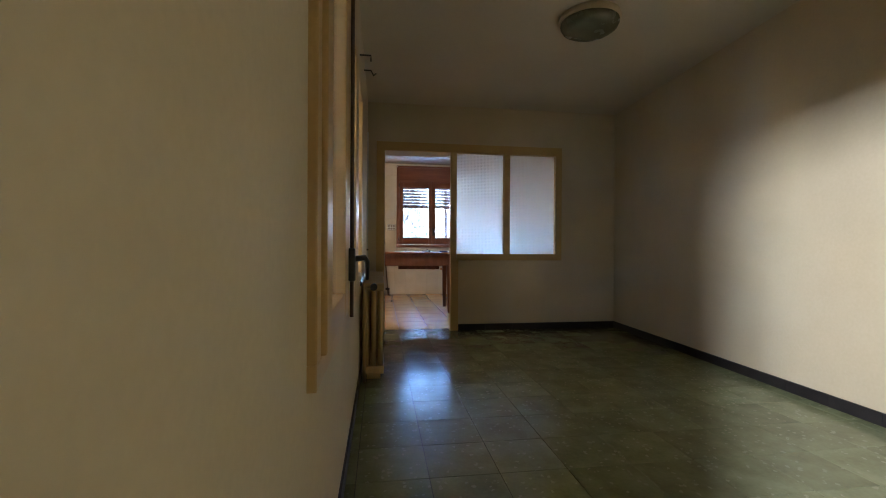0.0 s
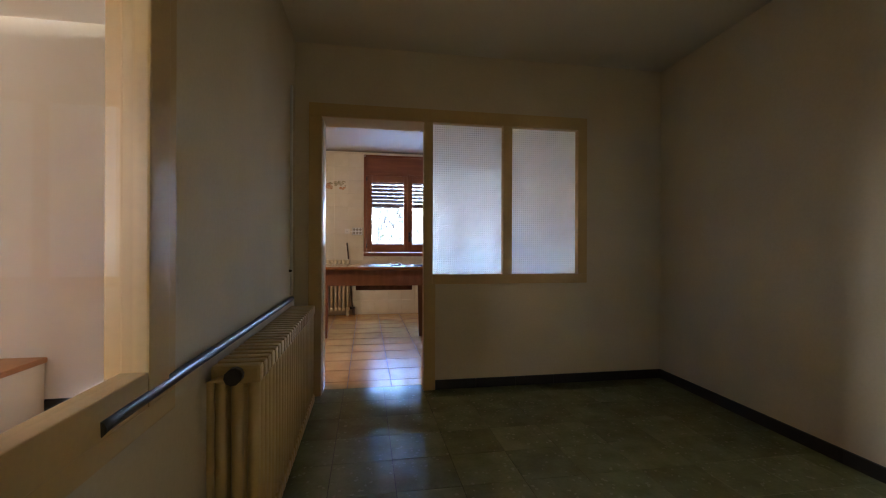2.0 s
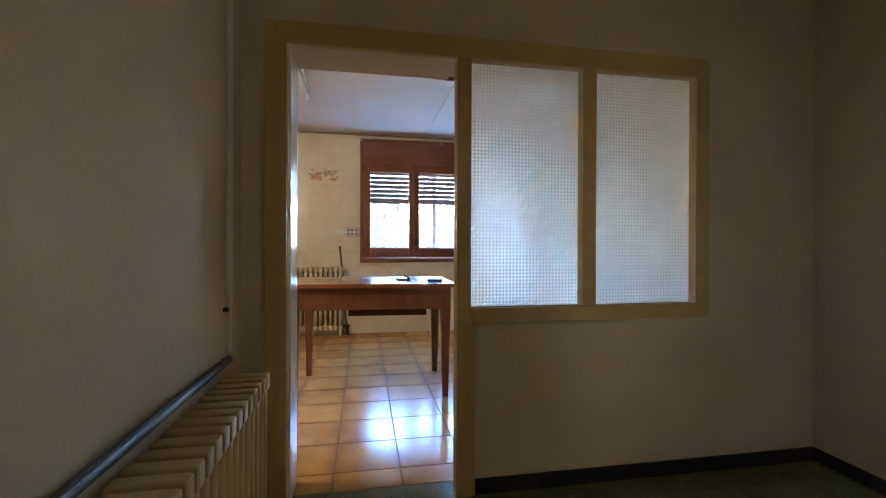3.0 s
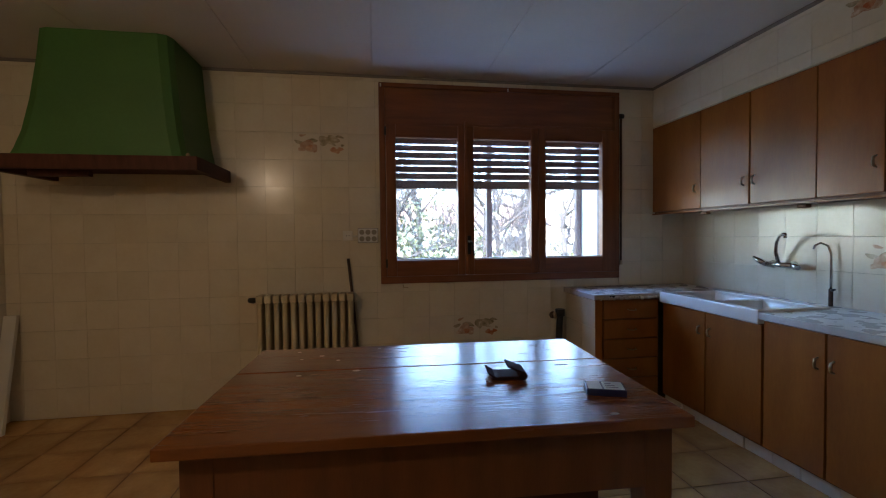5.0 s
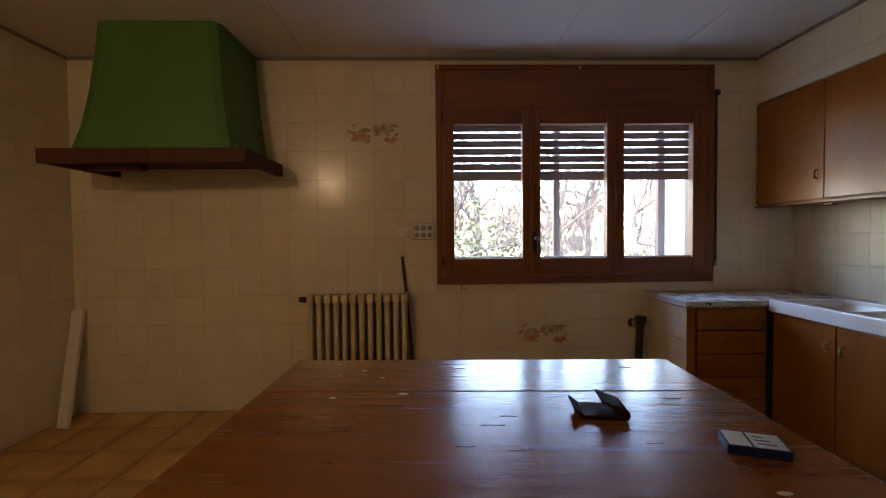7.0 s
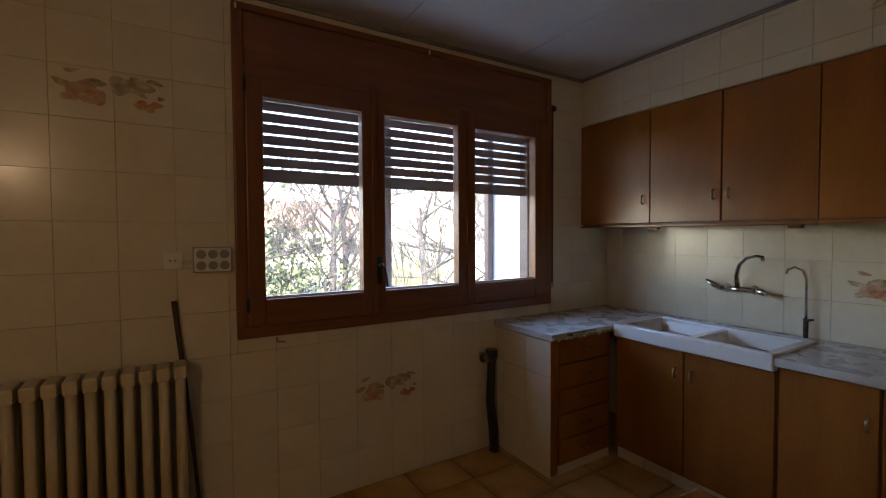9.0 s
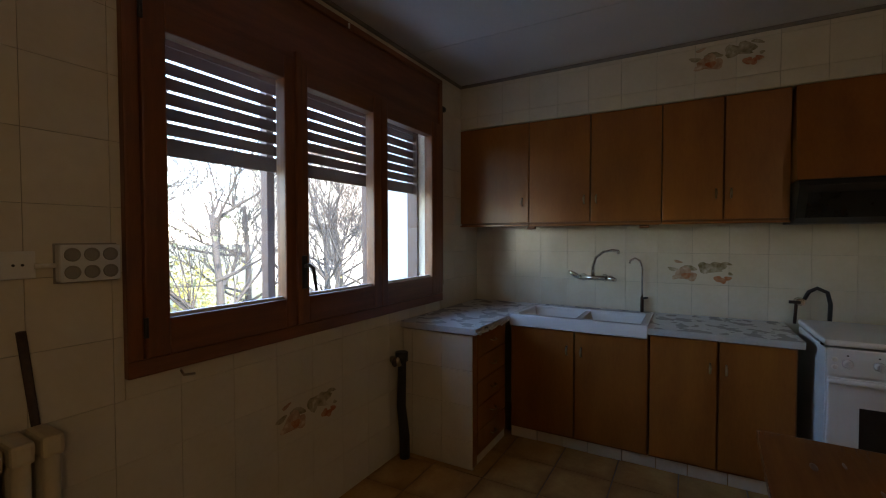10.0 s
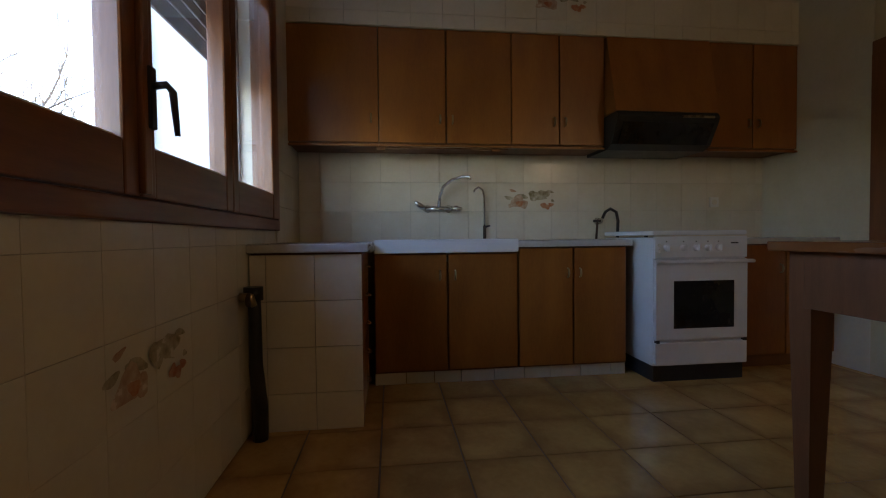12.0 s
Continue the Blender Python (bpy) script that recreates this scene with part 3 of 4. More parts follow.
for p0, p1, s0, s1 in ((0.808, 1.332, 0.724, 1.400), (1.473, 1.985, 1.408, 2.052), (2.122, 2.656, 2.056, 2.776)):
    sash = part("sash", B(s0, KY - 0.045, 1.024, p0, KY + 0.02, 2.293, 0.007), WINWOOD, kw)
    part("stile", B(p1, KY - 0.045, 1.024, s1, KY + 0.02, 2.293, 0.007), WINWOOD, sash)
    part("rail", B(p0, KY - 0.043, 1.024, p1, KY + 0.02, 1.158, 0.005), WINWOOD_H, sash)
    part("rail", B(p0, KY - 0.043, 2.187, p1, KY + 0.02, 2.293, 0.005), WINWOOD_H, sash)
    part("bead", B(p0 - 0.002, KY - 0.02, 1.156, p1 + 0.002, KY - 0.004, 1.170, 0.003), WHITEP, sash, "pale putty bead")
    pane = part("pane", B(p0 - 0.003, KY - 0.003, 1.155, p1 + 0.003, KY + 0.001, 2.19), DIRTY, sash, "dusty glass pane")
    pane.visible_shadow = False
part("cover_strip", B(1.388, KY - 0.062, 1.03, 1.424, KY - 0.044, 2.33, 0.006), WINWOOD, kw)
hp = part("handle_plate", B(1.408, KY - 0.07, 1.20, 1.438, KY - 0.045, 1.36, 0.005), BLACK, kw)
part("handle", T([(1.423, KY - 0.065, 1.31), (1.423, KY - 0.10, 1.315), (1.435, KY - 0.11, 1.30), (1.455, KY - 0.11, 1.19)], [0.010, 0.010, 0.010, 0.007]), BLACK, kw, "black lever handle")
for zz in (1.1, 2.2):
    part("hinge", T([(0.722, KY - 0.05, zz), (0.722, KY - 0.05, zz + 0.07)], 0.008), BLACK, kw)
for xx in (0.69, 1.78):
    part("nail", T([(xx, KY - 0.04, 2.60), (xx, KY - 0.04, 2.625)], 0.006), WHITEP, kw)

sh = thing("roller_shutter", (1.75, KY + 0.2, 1.78), "dark brown roller shutter lowered over the upper window", "shutter")
z = 1.785
k = 0
while z < 2.32:
    h = 0.075 if k == 0 else 0.051
    m_ = Matrix.Translation((0, KY + 0.20, z + h / 2)) @ Matrix.Rotation(radians(4), 4, "X")
    bm = B(0.735, -0.006, -h / 2, 2.775, 0.006, h / 2, 0.004)
    bm.transform(m_)
    part("slat", bm, SLAT, sh)
    z += h + (0.0115 if k < 6 else 0.002)
    k += 1
for xx in (0.722, 2.762):
    part("guide", B(xx, KY + 0.16, 1.0, xx + 0.025, KY + 0.25, 2.6, 0.003), SLAT, sh)
ss = thing("shutter_strap", (2.85, KY, 1.08), "brown shutter strap in its holder beside the window", "strap")
part("strap", B(2.845, KY - 0.016, 1.12, 2.865, KY - 0.012, 2.42), RUSTY, ss)
part("roller", T([(2.838, KY - 0.02, 2.43), (2.872, KY - 0.02, 2.43)], 0.022), BLACK, ss)
part("clip", B(2.842, KY - 0.022, 1.08, 2.868, KY - 0.0085, 1.12, 0.003), STEEL, ss)

# outer reveal and posts of the gallery
wl = struct("wall_gallery_right", B(2.80, KY + 0.26, -1.2, 2.98, 4.72, 2.9), STUCCO, "white rendered gallery side wall")
struct("gallery_sill", B(0.4, KY + 0.26, 0.86, 2.80, 4.72, 0.96, 0.01), STUCCO, "pale outer window ledge", "ledge")
for xx in (1.79, 2.765):
    solid("gallery_post", B(xx - 0.028, 4.63, 0.96, xx + 0.028, 4.69, 2.9, 0.004), SLAT, "dark metal gallery post", "post", "gallery posts")

# ---- kitchen furniture ----
tb = thing("kitchen_table", (0.8, 1.74, 0), "varnished brown wooden kitchen table with worn top", "table")
TX0, TX1, TY0, TY1, TZ = 0.14, 1.445, 1.317, 2.168, 0.89
for a, b in ((TY0, 1.848), (1.852, TY1)):
    part("plank", B(TX0, a, TZ - 0.03, TX1, b, TZ, 0.004), TABLEW, tb)
for x0, y0, x1, y1 in ((TX0 + 0.09, TY0 + 0.04, TX1 - 0.09, TY0 + 0.062), (TX0 + 0.09, TY1 - 0.062, TX1 - 0.09, TY1 - 0.04), (TX0 + 0.04, TY0 + 0.09, TX0 + 0.062, TY1 - 0.09), (TX1 - 0.062, TY0 + 0.09, TX1 - 0.04, TY1 - 0.09)):
    part("apron", B(x0, y0, TZ - 0.20, x1, y1, TZ - 0.03, 0.003), TABLEL, tb)
for xx in (TX0 + 0.08, TX1 - 0.075):
    for yy in (TY0 + 0.075, TY1 - 0.08):
        def sq(r, zz):
            return [(xx - r, yy - r, zz), (xx + r, yy - r, zz), (xx + r, yy + r, zz), (xx - r, yy + r, zz)]
        bm = hull(sq(0.022, 0), sq(0.037, TZ - 0.22))
        box(bm, xx - 0.037, yy - 0.037, TZ - 0.22, xx + 0.037, yy + 0.037, TZ - 0.03)
        part("leg", bm, TABLEL, tb)
dw = part("drawer", B(0.62, TY0 + 0.07, TZ - 0.25, 1.22, TY1 - 0.25, TZ - 0.12, 0.004), MANTLE, tb, "dark drawer box under the top")
rng = random.Random(4)
spots_at = [(0.30, 2.11), (0.33, 2.0), (0.40, 2.04), (0.47, 1.97), (0.62, 2.12), (0.36, 1.80), (0.55, 1.83), (1.25, 1.36)]
for sx, sy in spots_at:
    r0 = rng.uniform(0.006, 0.016)
    part("paint_spot", lathe([(r0, 0), (r0 * 0.8, 0.0012)], (sx, sy, TZ), "z", 9, 0.5), WHITEP, tb, "dried white paint spot")

for k in range(22):
    sx, sy = rng.uniform(0.25, 1.38), rng.uniform(1.38, 2.1)
    r0 = rng.uniform(0.008, 0.03)
    part("scuff", lathe([(r0, 0), (r0 * 0.6, 0.0005)], (sx, sy, TZ), "z", 9, rng.uniform(0.12, 0.35)), TABLEL, tb, "dull worn mark in the varnish")
tb.rotation_euler = (0, 0, radians(-2.4))

wa = thing("wallet", (1.05, 1.68, TZ), "dark brown leather wallet lying half open on the table", "wallet")
lie = Matrix.Translation((1.05, 1.685, TZ)) @ Matrix.Rotation(radians(-8), 4, "Z")
bm = B(-0.055, -0.045, 0.0, 0.05, 0.045, 0.011, 0.005)
bm.transform(lie)
part("body", bm, LEATHER, wa)
bm = T([(0.047, -0.045, 0.0135), (0.047, 0.045, 0.0135)], 0.0135, 12)
bm.transform(lie)
part("fold", bm, LEATHER, wa)
bm = B(-0.058, -0.044, 0.0, 0.0, 0.044, 0.006, 0.0025)
bm.transform(lie @ Matrix.Translation((0.05, 0, 0.019)) @ Matrix.Rotation(radians(22), 4, "Y"))
part("flap", bm, LEATHER, wa)
bm = B(-0.03, -0.045, 0.0, 0.0, 0.045, 0.005, 0.002)
bm.transform(lie @ Matrix.Translation((-0.045, 0, 0.006)) @ Matrix.Rotation(radians(35), 4, "Y"))
part("inner_flap", bm, LEATHER, wa)
pk = thing("cigarette_pack", (1.29, 1.49, TZ), "flat blue and white card packet on the table", "packet")
mt = Matrix.Translation((1.29, 1.49, TZ)) @ Matrix.Rotation(radians(-20), 4, "Z")
bm = B(-0.055, -0.036, 0.0, 0.055, 0.036, 0.02, 0.002)
bm.transform(mt)
part("box", bm, BLUE, pk)
for x0, y0, x1, y1 in ((-0.05, -0.033, -0.012, 0.033), (-0.006, -0.033, 0.05, 0.033)):
    bm = B(x0, y0, 0.02, x1, y1, 0.0212)
    bm.transform(mt)
    part("label", bm, CARD, pk)
for k in range(3):
    bm = B(0.0, -0.02 + 0.016 * k, 0.0212, 0.035 - 0.008 * k, -0.016 + 0.016 * k, 0.0218)
    bm.transform(mt)
    part("print", bm, BLUE, pk)

# wall cabinets
FX = 3.18


def handle_at(parent, x, y, z, side=0.012):
    part("handle", T([(x, y, z - 0.03), (x - 0.022, y, z - 0.022), (x - 0.026, y, z), (x - 0.022, y, z + 0.022), (x, y, z + 0.03)], [0.004, 0.006, 0.007, 0.006, 0.004], 8), STEEL, parent, "small worn metal handle")


def cabinet(name, x_front, x_back, y0, y1, z0, z1, doors, hz, label, group):
    """A carcass with doors that face -x; doors are (from, to, handle place)."""
    t = thing(name, ((x_front + x_back) / 2, (y0 + y1) / 2, z0), label, "cabinet", group)
    part("body", B(x_front + 0.02, y0 + 0.001, z0, x_back, y1 - 0.001, z1, 0.002), CARCASS, t)
    for a, b, h in doors:
        d = part("door", B(x_front, a + 0.003, z0 + 0.014, x_front + 0.0195, b - 0.003, z1 - 0.006, 0.003), DOORW, t)
        handle_at(d, x_front, h, hz)
    return t


UL, BL = "orange brown veneered wall cabinet", "orange brown veneered base cabinet"
cabinet("wall_cabinet", FX, KR, 3.40, 3.998, 1.545, 2.333, [(3.40, 3.998, 3.45)], 1.72, UL + " with one door", "wall cabinets")
cabinet("wall_cabinet", FX, KR, 2.483, 3.40, 1.545, 2.333, [(2.945, 3.40, 2.985), (2.483, 2.94, 2.90)], 1.72, UL + " with two doors", "wall cabinets")
cabinet("wall_cabinet", FX, KR, 1.80, 2.483, 1.545, 2.333, [(2.137, 2.483, 2.175), (1.80, 2.133, 2.095)], 1.72, UL + " beside the extractor", "wall cabinets")
cabinet("wall_cabinet", FX, KR, 0.262, 0.985, 1.545, 2.333, [(0.634, 0.985, 0.67), (0.262, 0.63, 0.59)], 1.74, UL + " with bright metal handles", "wall cabinets")
for cab in [o for o in bpy.data.objects if o.name.startswith("wall_cabinet") and not o.parent]:
    ys = [v.co.y for v in cab.children[0].data.vertices]
    part("bottom_rail", B(FX - 0.006, min(ys), 1.532, FX + 0.02, max(ys), 1.5445, 0.002), DOORW, cab)
bk = thing("shelf_bracket", (3.35, 3.0, 1.5), "thin rail with brackets under the wall cabinets", "bracket")
part("rail", B(3.22, 2.50, 1.528, 3.235, 3.42, 1.545), CARCASS, bk)
for yy in (3.36, 2.56):
    part("block", B(3.20, yy, 1.51, 3.24, yy + 0.06, 1.528, 0.003), CARCASS, bk)

ex = thing("extractor_hood", (3.2, 1.4, 1.51), "black extractor under a flared veneered hood panel", "extractor")
part("panel", hull([(3.02, 1.80, 1.765), (3.02, 1.035, 1.765), (3.49, 1.035, 1.765), (3.49, 1.80, 1.765)], [(3.175, 1.785, 2.33), (3.175, 0.992, 2.33), (3.49, 0.992, 2.33), (3.49, 1.785, 2.33)]), DOORW, ex, "flared orange brown veneer panel")
part("body", prism([(3.025, 1.792, 1.763), (3.005, 1.792, 1.73), (3.02, 1.792, 1.695), (3.10, 1.792, 1.555), (3.17, 1.792, 1.525), (3.48, 1.792, 1.525), (3.48, 1.792, 1.763)], (0, -0.752, 0)), BLACK, ex)
part("visor", prism([(3.015, 1.75, 1.69), (3.093, 1.75, 1.557), (3.088, 1.75, 1.555), (3.010, 1.75, 1.688)], (0, -0.67, 0)), OVENGLASS, ex, "dark glass visor")
part("control_strip", B(3.003, 1.08, 1.723, 3.010, 1.32, 1.739, 0.002), STEEL, ex, "worn metal control strip")
for yy in (1.27, 1.21, 1.15):
    part("button", B(2.996, yy + 0.02, 1.726, 3.004, yy + 0.05, 1.736), CHROME, ex)

# base units
FB = 2.88
cabinet("base_cabinet", FB, KR, 2.53, 3.435, 0.075, 0.815, [(2.985, 3.43, 3.03), (2.535, 2.98, 2.935)], 0.68, BL + " under the sink", "base cabinets")
cabinet("base_cabinet", FB, KR, 1.80, 2.527, 0.075, 0.845, [(2.168, 2.525, 2.205), (1.805, 2.163, 2.125)], 0.68, BL + " beside the cooker", "base cabinets")
cabinet("base_cabinet", FB, KR, 0.262, 1.04, 0.075, 0.845, [(0.645, 1.035, 0.69), (0.262, 0.64, 0.60)], 0.68, BL + " in the dark corner", "base cabinets")
kk = thing("toe_kick", (FB + 0.03, 2.5, 0), "cream tiled plinth under the base cabinets", "plinth", kind="structure")
rng = random.Random(9)
y = 3.44
while y > 1.83:
    w = rng.uniform(0.17, 0.22)
    part("tile", B(FB + 0.03 + rng.uniform(-0.006, 0.006), max(y - w, 1.80), 0.0, FB + 0.05, y - 0.004, 0.073, 0.002), WTILE, kk)
    y -= w
part("board", B(FB + 0.04, 0.262, 0, FB + 0.06, 1.03, 0.073), CARCASS, kk)
du = thing("drawer_unit", (2.6, 3.7, 0), "orange brown drawer unit with a tiled end panel", "cabinet")
part("body", B(2.345, 3.49, 0.0, 2.875, 3.985, 0.845), CARCASS, du)
part("stile", B(2.325, 3.468, 0.012, 2.385, 3.489, 0.845, 0.003), DOORW, du)
for k in range(5):
    z0 = 0.06 + k * 0.157
    d = part("drawer", B(2.40, 3.470, z0, 2.868, 3.489, z0 + 0.15, 0.004), DOORW, du)
    part("handle", T([(2.60, 3.47, z0 + 0.075), (2.605, 3.45, z0 + 0.07), (2.635, 3.446, z0 + 0.068), (2.665, 3.45, z0 + 0.07), (2.67, 3.47, z0 + 0.075)], 0.004, 8), STEEL, d, "small metal pull")
part("kick", B(2.36, 3.477, 0, 2.87, 3.489, 0.055), WTILE, du)
for r in range(4):
    for c, (ya, yb) in enumerate(((3.47, 3.69), (3.692, 3.912), (3.914, 3.985))):
        za, zb = max(0, -0.04 + 0.22 * r), min(0.845, 0.178 + 0.22 * r)
        part("tile", B(2.322, ya, za, 2.344, yb, zb, 0.002), WTILE, du)

wt = thing("worktop", (3.1, 2.9, 0.85), "grey marble worktop with a chipped edge", "worktop")
part("slab", B(2.30, 3.437, 0.848, KR - 0.002, KY - 0.002, 0.888, 0.004), GRANITE, wt)
part("slab", B(2.855, 1.775, 0.848, KR - 0.002, 2.538, 0.888, 0.004), GRANITE, wt)
part("slab", B(3.36, 2.538, 0.848, KR - 0.002, 3.437, 0.888, 0.003), GRANITE, wt)
rng = random.Random(3)
for k in range(26):
    xx, yy = (2.31 + 0.022 * k, 3.433) if k < 24 else (2.845, 3.44 + 0.02 * (k - 24))
    bm = bmesh.new()
    bmesh.ops.create_icosphere(bm, subdivisions=1, radius=rng.uniform(0.008, 0.016), matrix=Matrix.Translation((xx, yy, 0.86 + rng.uniform(-0.008, 0.008))))
    part("chip", bm, GRANITE, wt, "rough broken edge")
part("tape", B(2.43, 3.4325, 0.858, 2.47, 3.4375, 0.878), BLACK, wt, "black tape mark")
w2 = solid("corner_worktop", B(2.855, 0.255, 0.848, KR - 0.002, 1.055, 0.888, 0.004), GRANITE, "grey marble worktop beside the cooker", "worktop")

sk = thing("sink", (3.1, 2.97, 0.82), "white ceramic double sink with a deep front edge", "sink")
S0, S1, R0, R1, ST = 2.535, 3.432, 2.85, 3.36, 0.902
bm = bmesh.new()
box(bm, R0, S0, 0.818, R0 + 0.055, S1, ST, 0.008)
box(bm, R1 - 0.05, S0, 0.83, R1, S1, ST, 0.006)
box(bm, R0 + 0.05, S0, 0.83, R1 - 0.045, S0 + 0.045, ST, 0.006)
box(bm, R0 + 0.05, S1 - 0.045, 0.83, R1 - 0.045, S1, ST, 0.006)
part("rim", bm, CERAMIC, sk)
part("divider", B(R0 + 0.05, 2.955, 0.75, R1 - 0.045, 2.995, ST - 0.012, 0.008), CERAMIC, sk)
for a, b in ((S0 + 0.04, 2.96), (2.99, S1 - 0.04)):
    def rect(i, zz):
        return [(R0 + 0.05 + i, a + i, zz), (R1 - 0.046 - i, a + i, zz), (R1 - 0.046 - i, b - i, zz), (R0 + 0.05 + i, b - i, zz)]
    bm = bmesh.new()
    lo, hi = [bm.verts.new(p) for p in rect(0.05, 0.745)], [bm.verts.new(p) for p in rect(0.0, 0.89)]
    bm.faces.new(lo)
    for i in range(4):
        bm.faces.new((lo[i], lo[(i + 1) % 4], hi[(i + 1) % 4], hi[i]))
    part("bowl", bm, CERAMIC, sk)
    part("drain", lathe([(0.03, 0), (0.03, 0.004), (0.02, 0.005)], (3.1, (a + b) / 2, 0.746), "z", 16), CHROME, sk)

fa = thing("mixer_tap", (3.47, 2.97, 1.13), "chrome wall mixer tap with a swan neck spout", "tap")
part("body", T([(3.455, 3.07, 1.13), (3.455, 2.87, 1.13)], 0.02, 12), CHROME, fa)
for yy in (3.05, 2.89):
    part("mount", T([(3.49, yy, 1.13), (3.45, yy, 1.13)], [0.03, 0.018], 12), CHROME, fa)
part("knob", T([(3.455, 3.07, 1.13), (3.44, 3.11, 1.15), (3.42, 3.15, 1.18)], [0.02, 0.022, 0.01], 10), CHROME, fa)
part("knob", T([(3.455, 2.87, 1.13), (3.44, 2.84, 1.13), (3.42, 2.80, 1.12)], [0.02, 0.024, 0.016], 10), CHROME, fa)
part("spout", T([(3.45, 2.97, 1.14), (3.42, 2.965, 1.22), (3.40, 2.94, 1.29), (3.36, 2.88, 1.335), (3.31, 2.81, 1.35), (3.28, 2.765, 1.345), (3.275, 2.76, 1.325)], [0.013, 0.012, 0.011, 0.010, 0.010, 0.011, 0.011], 10), CHROME, fa)
ft = thing("filter_tap", (3.47, 2.63, 0.9), "slim metal filter tap on the worktop edge", "tap")
part("stem", T([(3.46, 2.62, 0.89), (3.46, 2.62, 1.0)], 0.012), RUSTY, ft)
part("spout", T([(3.46, 2.62, 0.95), (3.46, 2.62, 1.22), (3.455, 2.635, 1.27), (3.44, 2.67, 1.29), (3.43, 2.70, 1.27), (3.43, 2.705, 1.25)], 0.007), CHROME, ft)
part("lever", T([(3.46, 2.62, 0.99), (3.44, 2.58, 1.0)], [0.01, 0.006]), BLACK, ft)
gt = thing("gas_tap", (3.47, 1.68, 1.0), "gas tap with a dark rubber hose behind the cooker", "gas tap")
part("valve", T([(3.495, 1.70, 1.03), (3.44, 1.70, 1.03)], [0.03, 0.022], 10), CHROME, gt)
part("lever", B(3.43, 1.70, 1.02, 3.445, 1.76, 1.04, 0.003), BLACK, gt)
part("hose", T([(3.45, 1.68, 1.05), (3.44, 1.66, 1.10), (3.44, 1.62, 1.125), (3.44, 1.57, 1.10), (3.44, 1.555, 1.03), (3.45, 1.555, 0.90)], 0.012), BLACK, gt)
part("hose_drop", T([(3.45, 1.72, 1.02), (3.46, 1.725, 0.89)], 0.009), RUSTY, gt)

# cooker
ck = thing("cooker", (3.0, 1.42, 0), "white enamel gas cooker with a closed lid", "cooker")
CX, C0, C1 = 2.70, 1.10, 1.728
part("body", B(CX + 0.015, C0, 0.10, 3.32, C1, 0.90, 0.006), ENAMEL, ck)
part("plinth", B(CX + 0.02, C0 + 0.01, 0.0, 3.30, C1 - 0.01, 0.10), BLACK, ck)
part("lid", B(CX + 0.005, C0 - 0.004, 0.912, 3.32, C1 + 0.004, 0.942, 0.010), ENAMEL, ck)
part("control_panel", B(CX - 0.003, C0 + 0.002, 0.772, CX + 0.014, C1 - 0.002, 0.905, 0.005), ENAMEL, ck)
for yy in (1.648, 1.535, 1.45, 1.372, 1.30):
    kn = part("knob", lathe([(0.022, 0), (0.020, -0.012), (0.016, -0.022), (0.014, -0.024)], (CX - 0.003, yy, 0.835), "x", 16), ENAMEL, ck)
    part("grip", B(CX - 0.040, yy - 0.006, 0.815, CX - 0.027, yy + 0.006, 0.855, 0.003), ENAMEL, kn)
    part("mark", B(CX - 0.0045, yy - 0.004, 0.870, CX - 0.003, yy + 0.004, 0.876), BLACK, ck)
for zz in (0.815, 0.85):
    part("button", lathe([(0.012, 0), (0.010, -0.008), (0.006, -0.009)], (CX - 0.003, 1.695, zz), "x", 12), WHITEP, ck)
part("badge", B(CX - 0.005, 1.165, 0.858, CX - 0.003, 1.215, 0.866), BLACK, ck, "small dark badge")
dd = part("oven_door", B(CX - 0.012, C0 + 0.004, 0.262, CX + 0.014, C1 - 0.004, 0.765, 0.008), ENAMEL, ck)
part("oven_window", B(CX - 0.016, 1.20, 0.335, CX - 0.012, 1.605, 0.63, 0.0015), OVENGLASS, dd, "dark glass oven window")
part("bar_handle", T([(CX - 0.03, C0 - 0.02, 0.748), (CX - 0.034, C0 + 0.0, 0.75), (CX - 0.034, C1 - 0.01, 0.75), (CX - 0.03, C1, 0.748)], 0.012), ENAMEL, dd)
part("warming_drawer", B(CX - 0.010, C0 + 0.004, 0.105, CX + 0.014, C1 - 0.004, 0.248, 0.008), ENAMEL, ck)
for yy in (C0 + 0.01, C1 - 0.03):
    part("hinge", B(CX - 0.015, yy, 0.246, CX + 0.012, yy + 0.02, 0.266, 0.002), BLACK, ck)
part("lid_hinge", B(2.78, C1 - 0.01, 0.90, 2.80, C1 + 0.004, 0.912), BLACK, ck)

# green chimney hood
gh = thing("chimney_hood", (-1.1, 3.7, 1.8), "green flared chimney hood with a dark wooden mantel", "hood")
prof = [(0.0, 1.0), (0.06, 0.86), (0.2, 0.62), (0.45, 0.36), (0.75, 0.14), (1.0, 0.0)]
bm = bmesh.new()
rings = []
for f, g in prof:
    zz = 1.89 + (KC - 1.89) * f
    xa, xb, yf = -1.47 - 0.17 * g, -0.69 + 0.09 * g, 3.43 - 0.04 * g
    rings.append([bm.verts.new(p) for p in ((xb, KY - 0.005, zz), (xb, yf + 0.07, zz), (xb - 0.02, yf + 0.02, zz), (xb - 0.07, yf, zz), (xa + 0.07, yf, zz), (xa + 0.02, yf + 0.02, zz), (xa, yf + 0.07, zz), (xa, KY - 0.005, zz))])
for a, b in zip(rings, rings[1:]):
    for i in range(7):
        bm.faces.new((a[i], b[i], b[i + 1], a[i + 1]))
bmesh.ops.recalc_face_normals(bm, faces=bm.faces)
part("canopy", bm, GREEN, gh, "dull green painted canopy")
part("mantel_front", B(-1.76, 3.33, 1.80, -0.50, 3.375, 1.89, 0.006), MANTLE, gh)
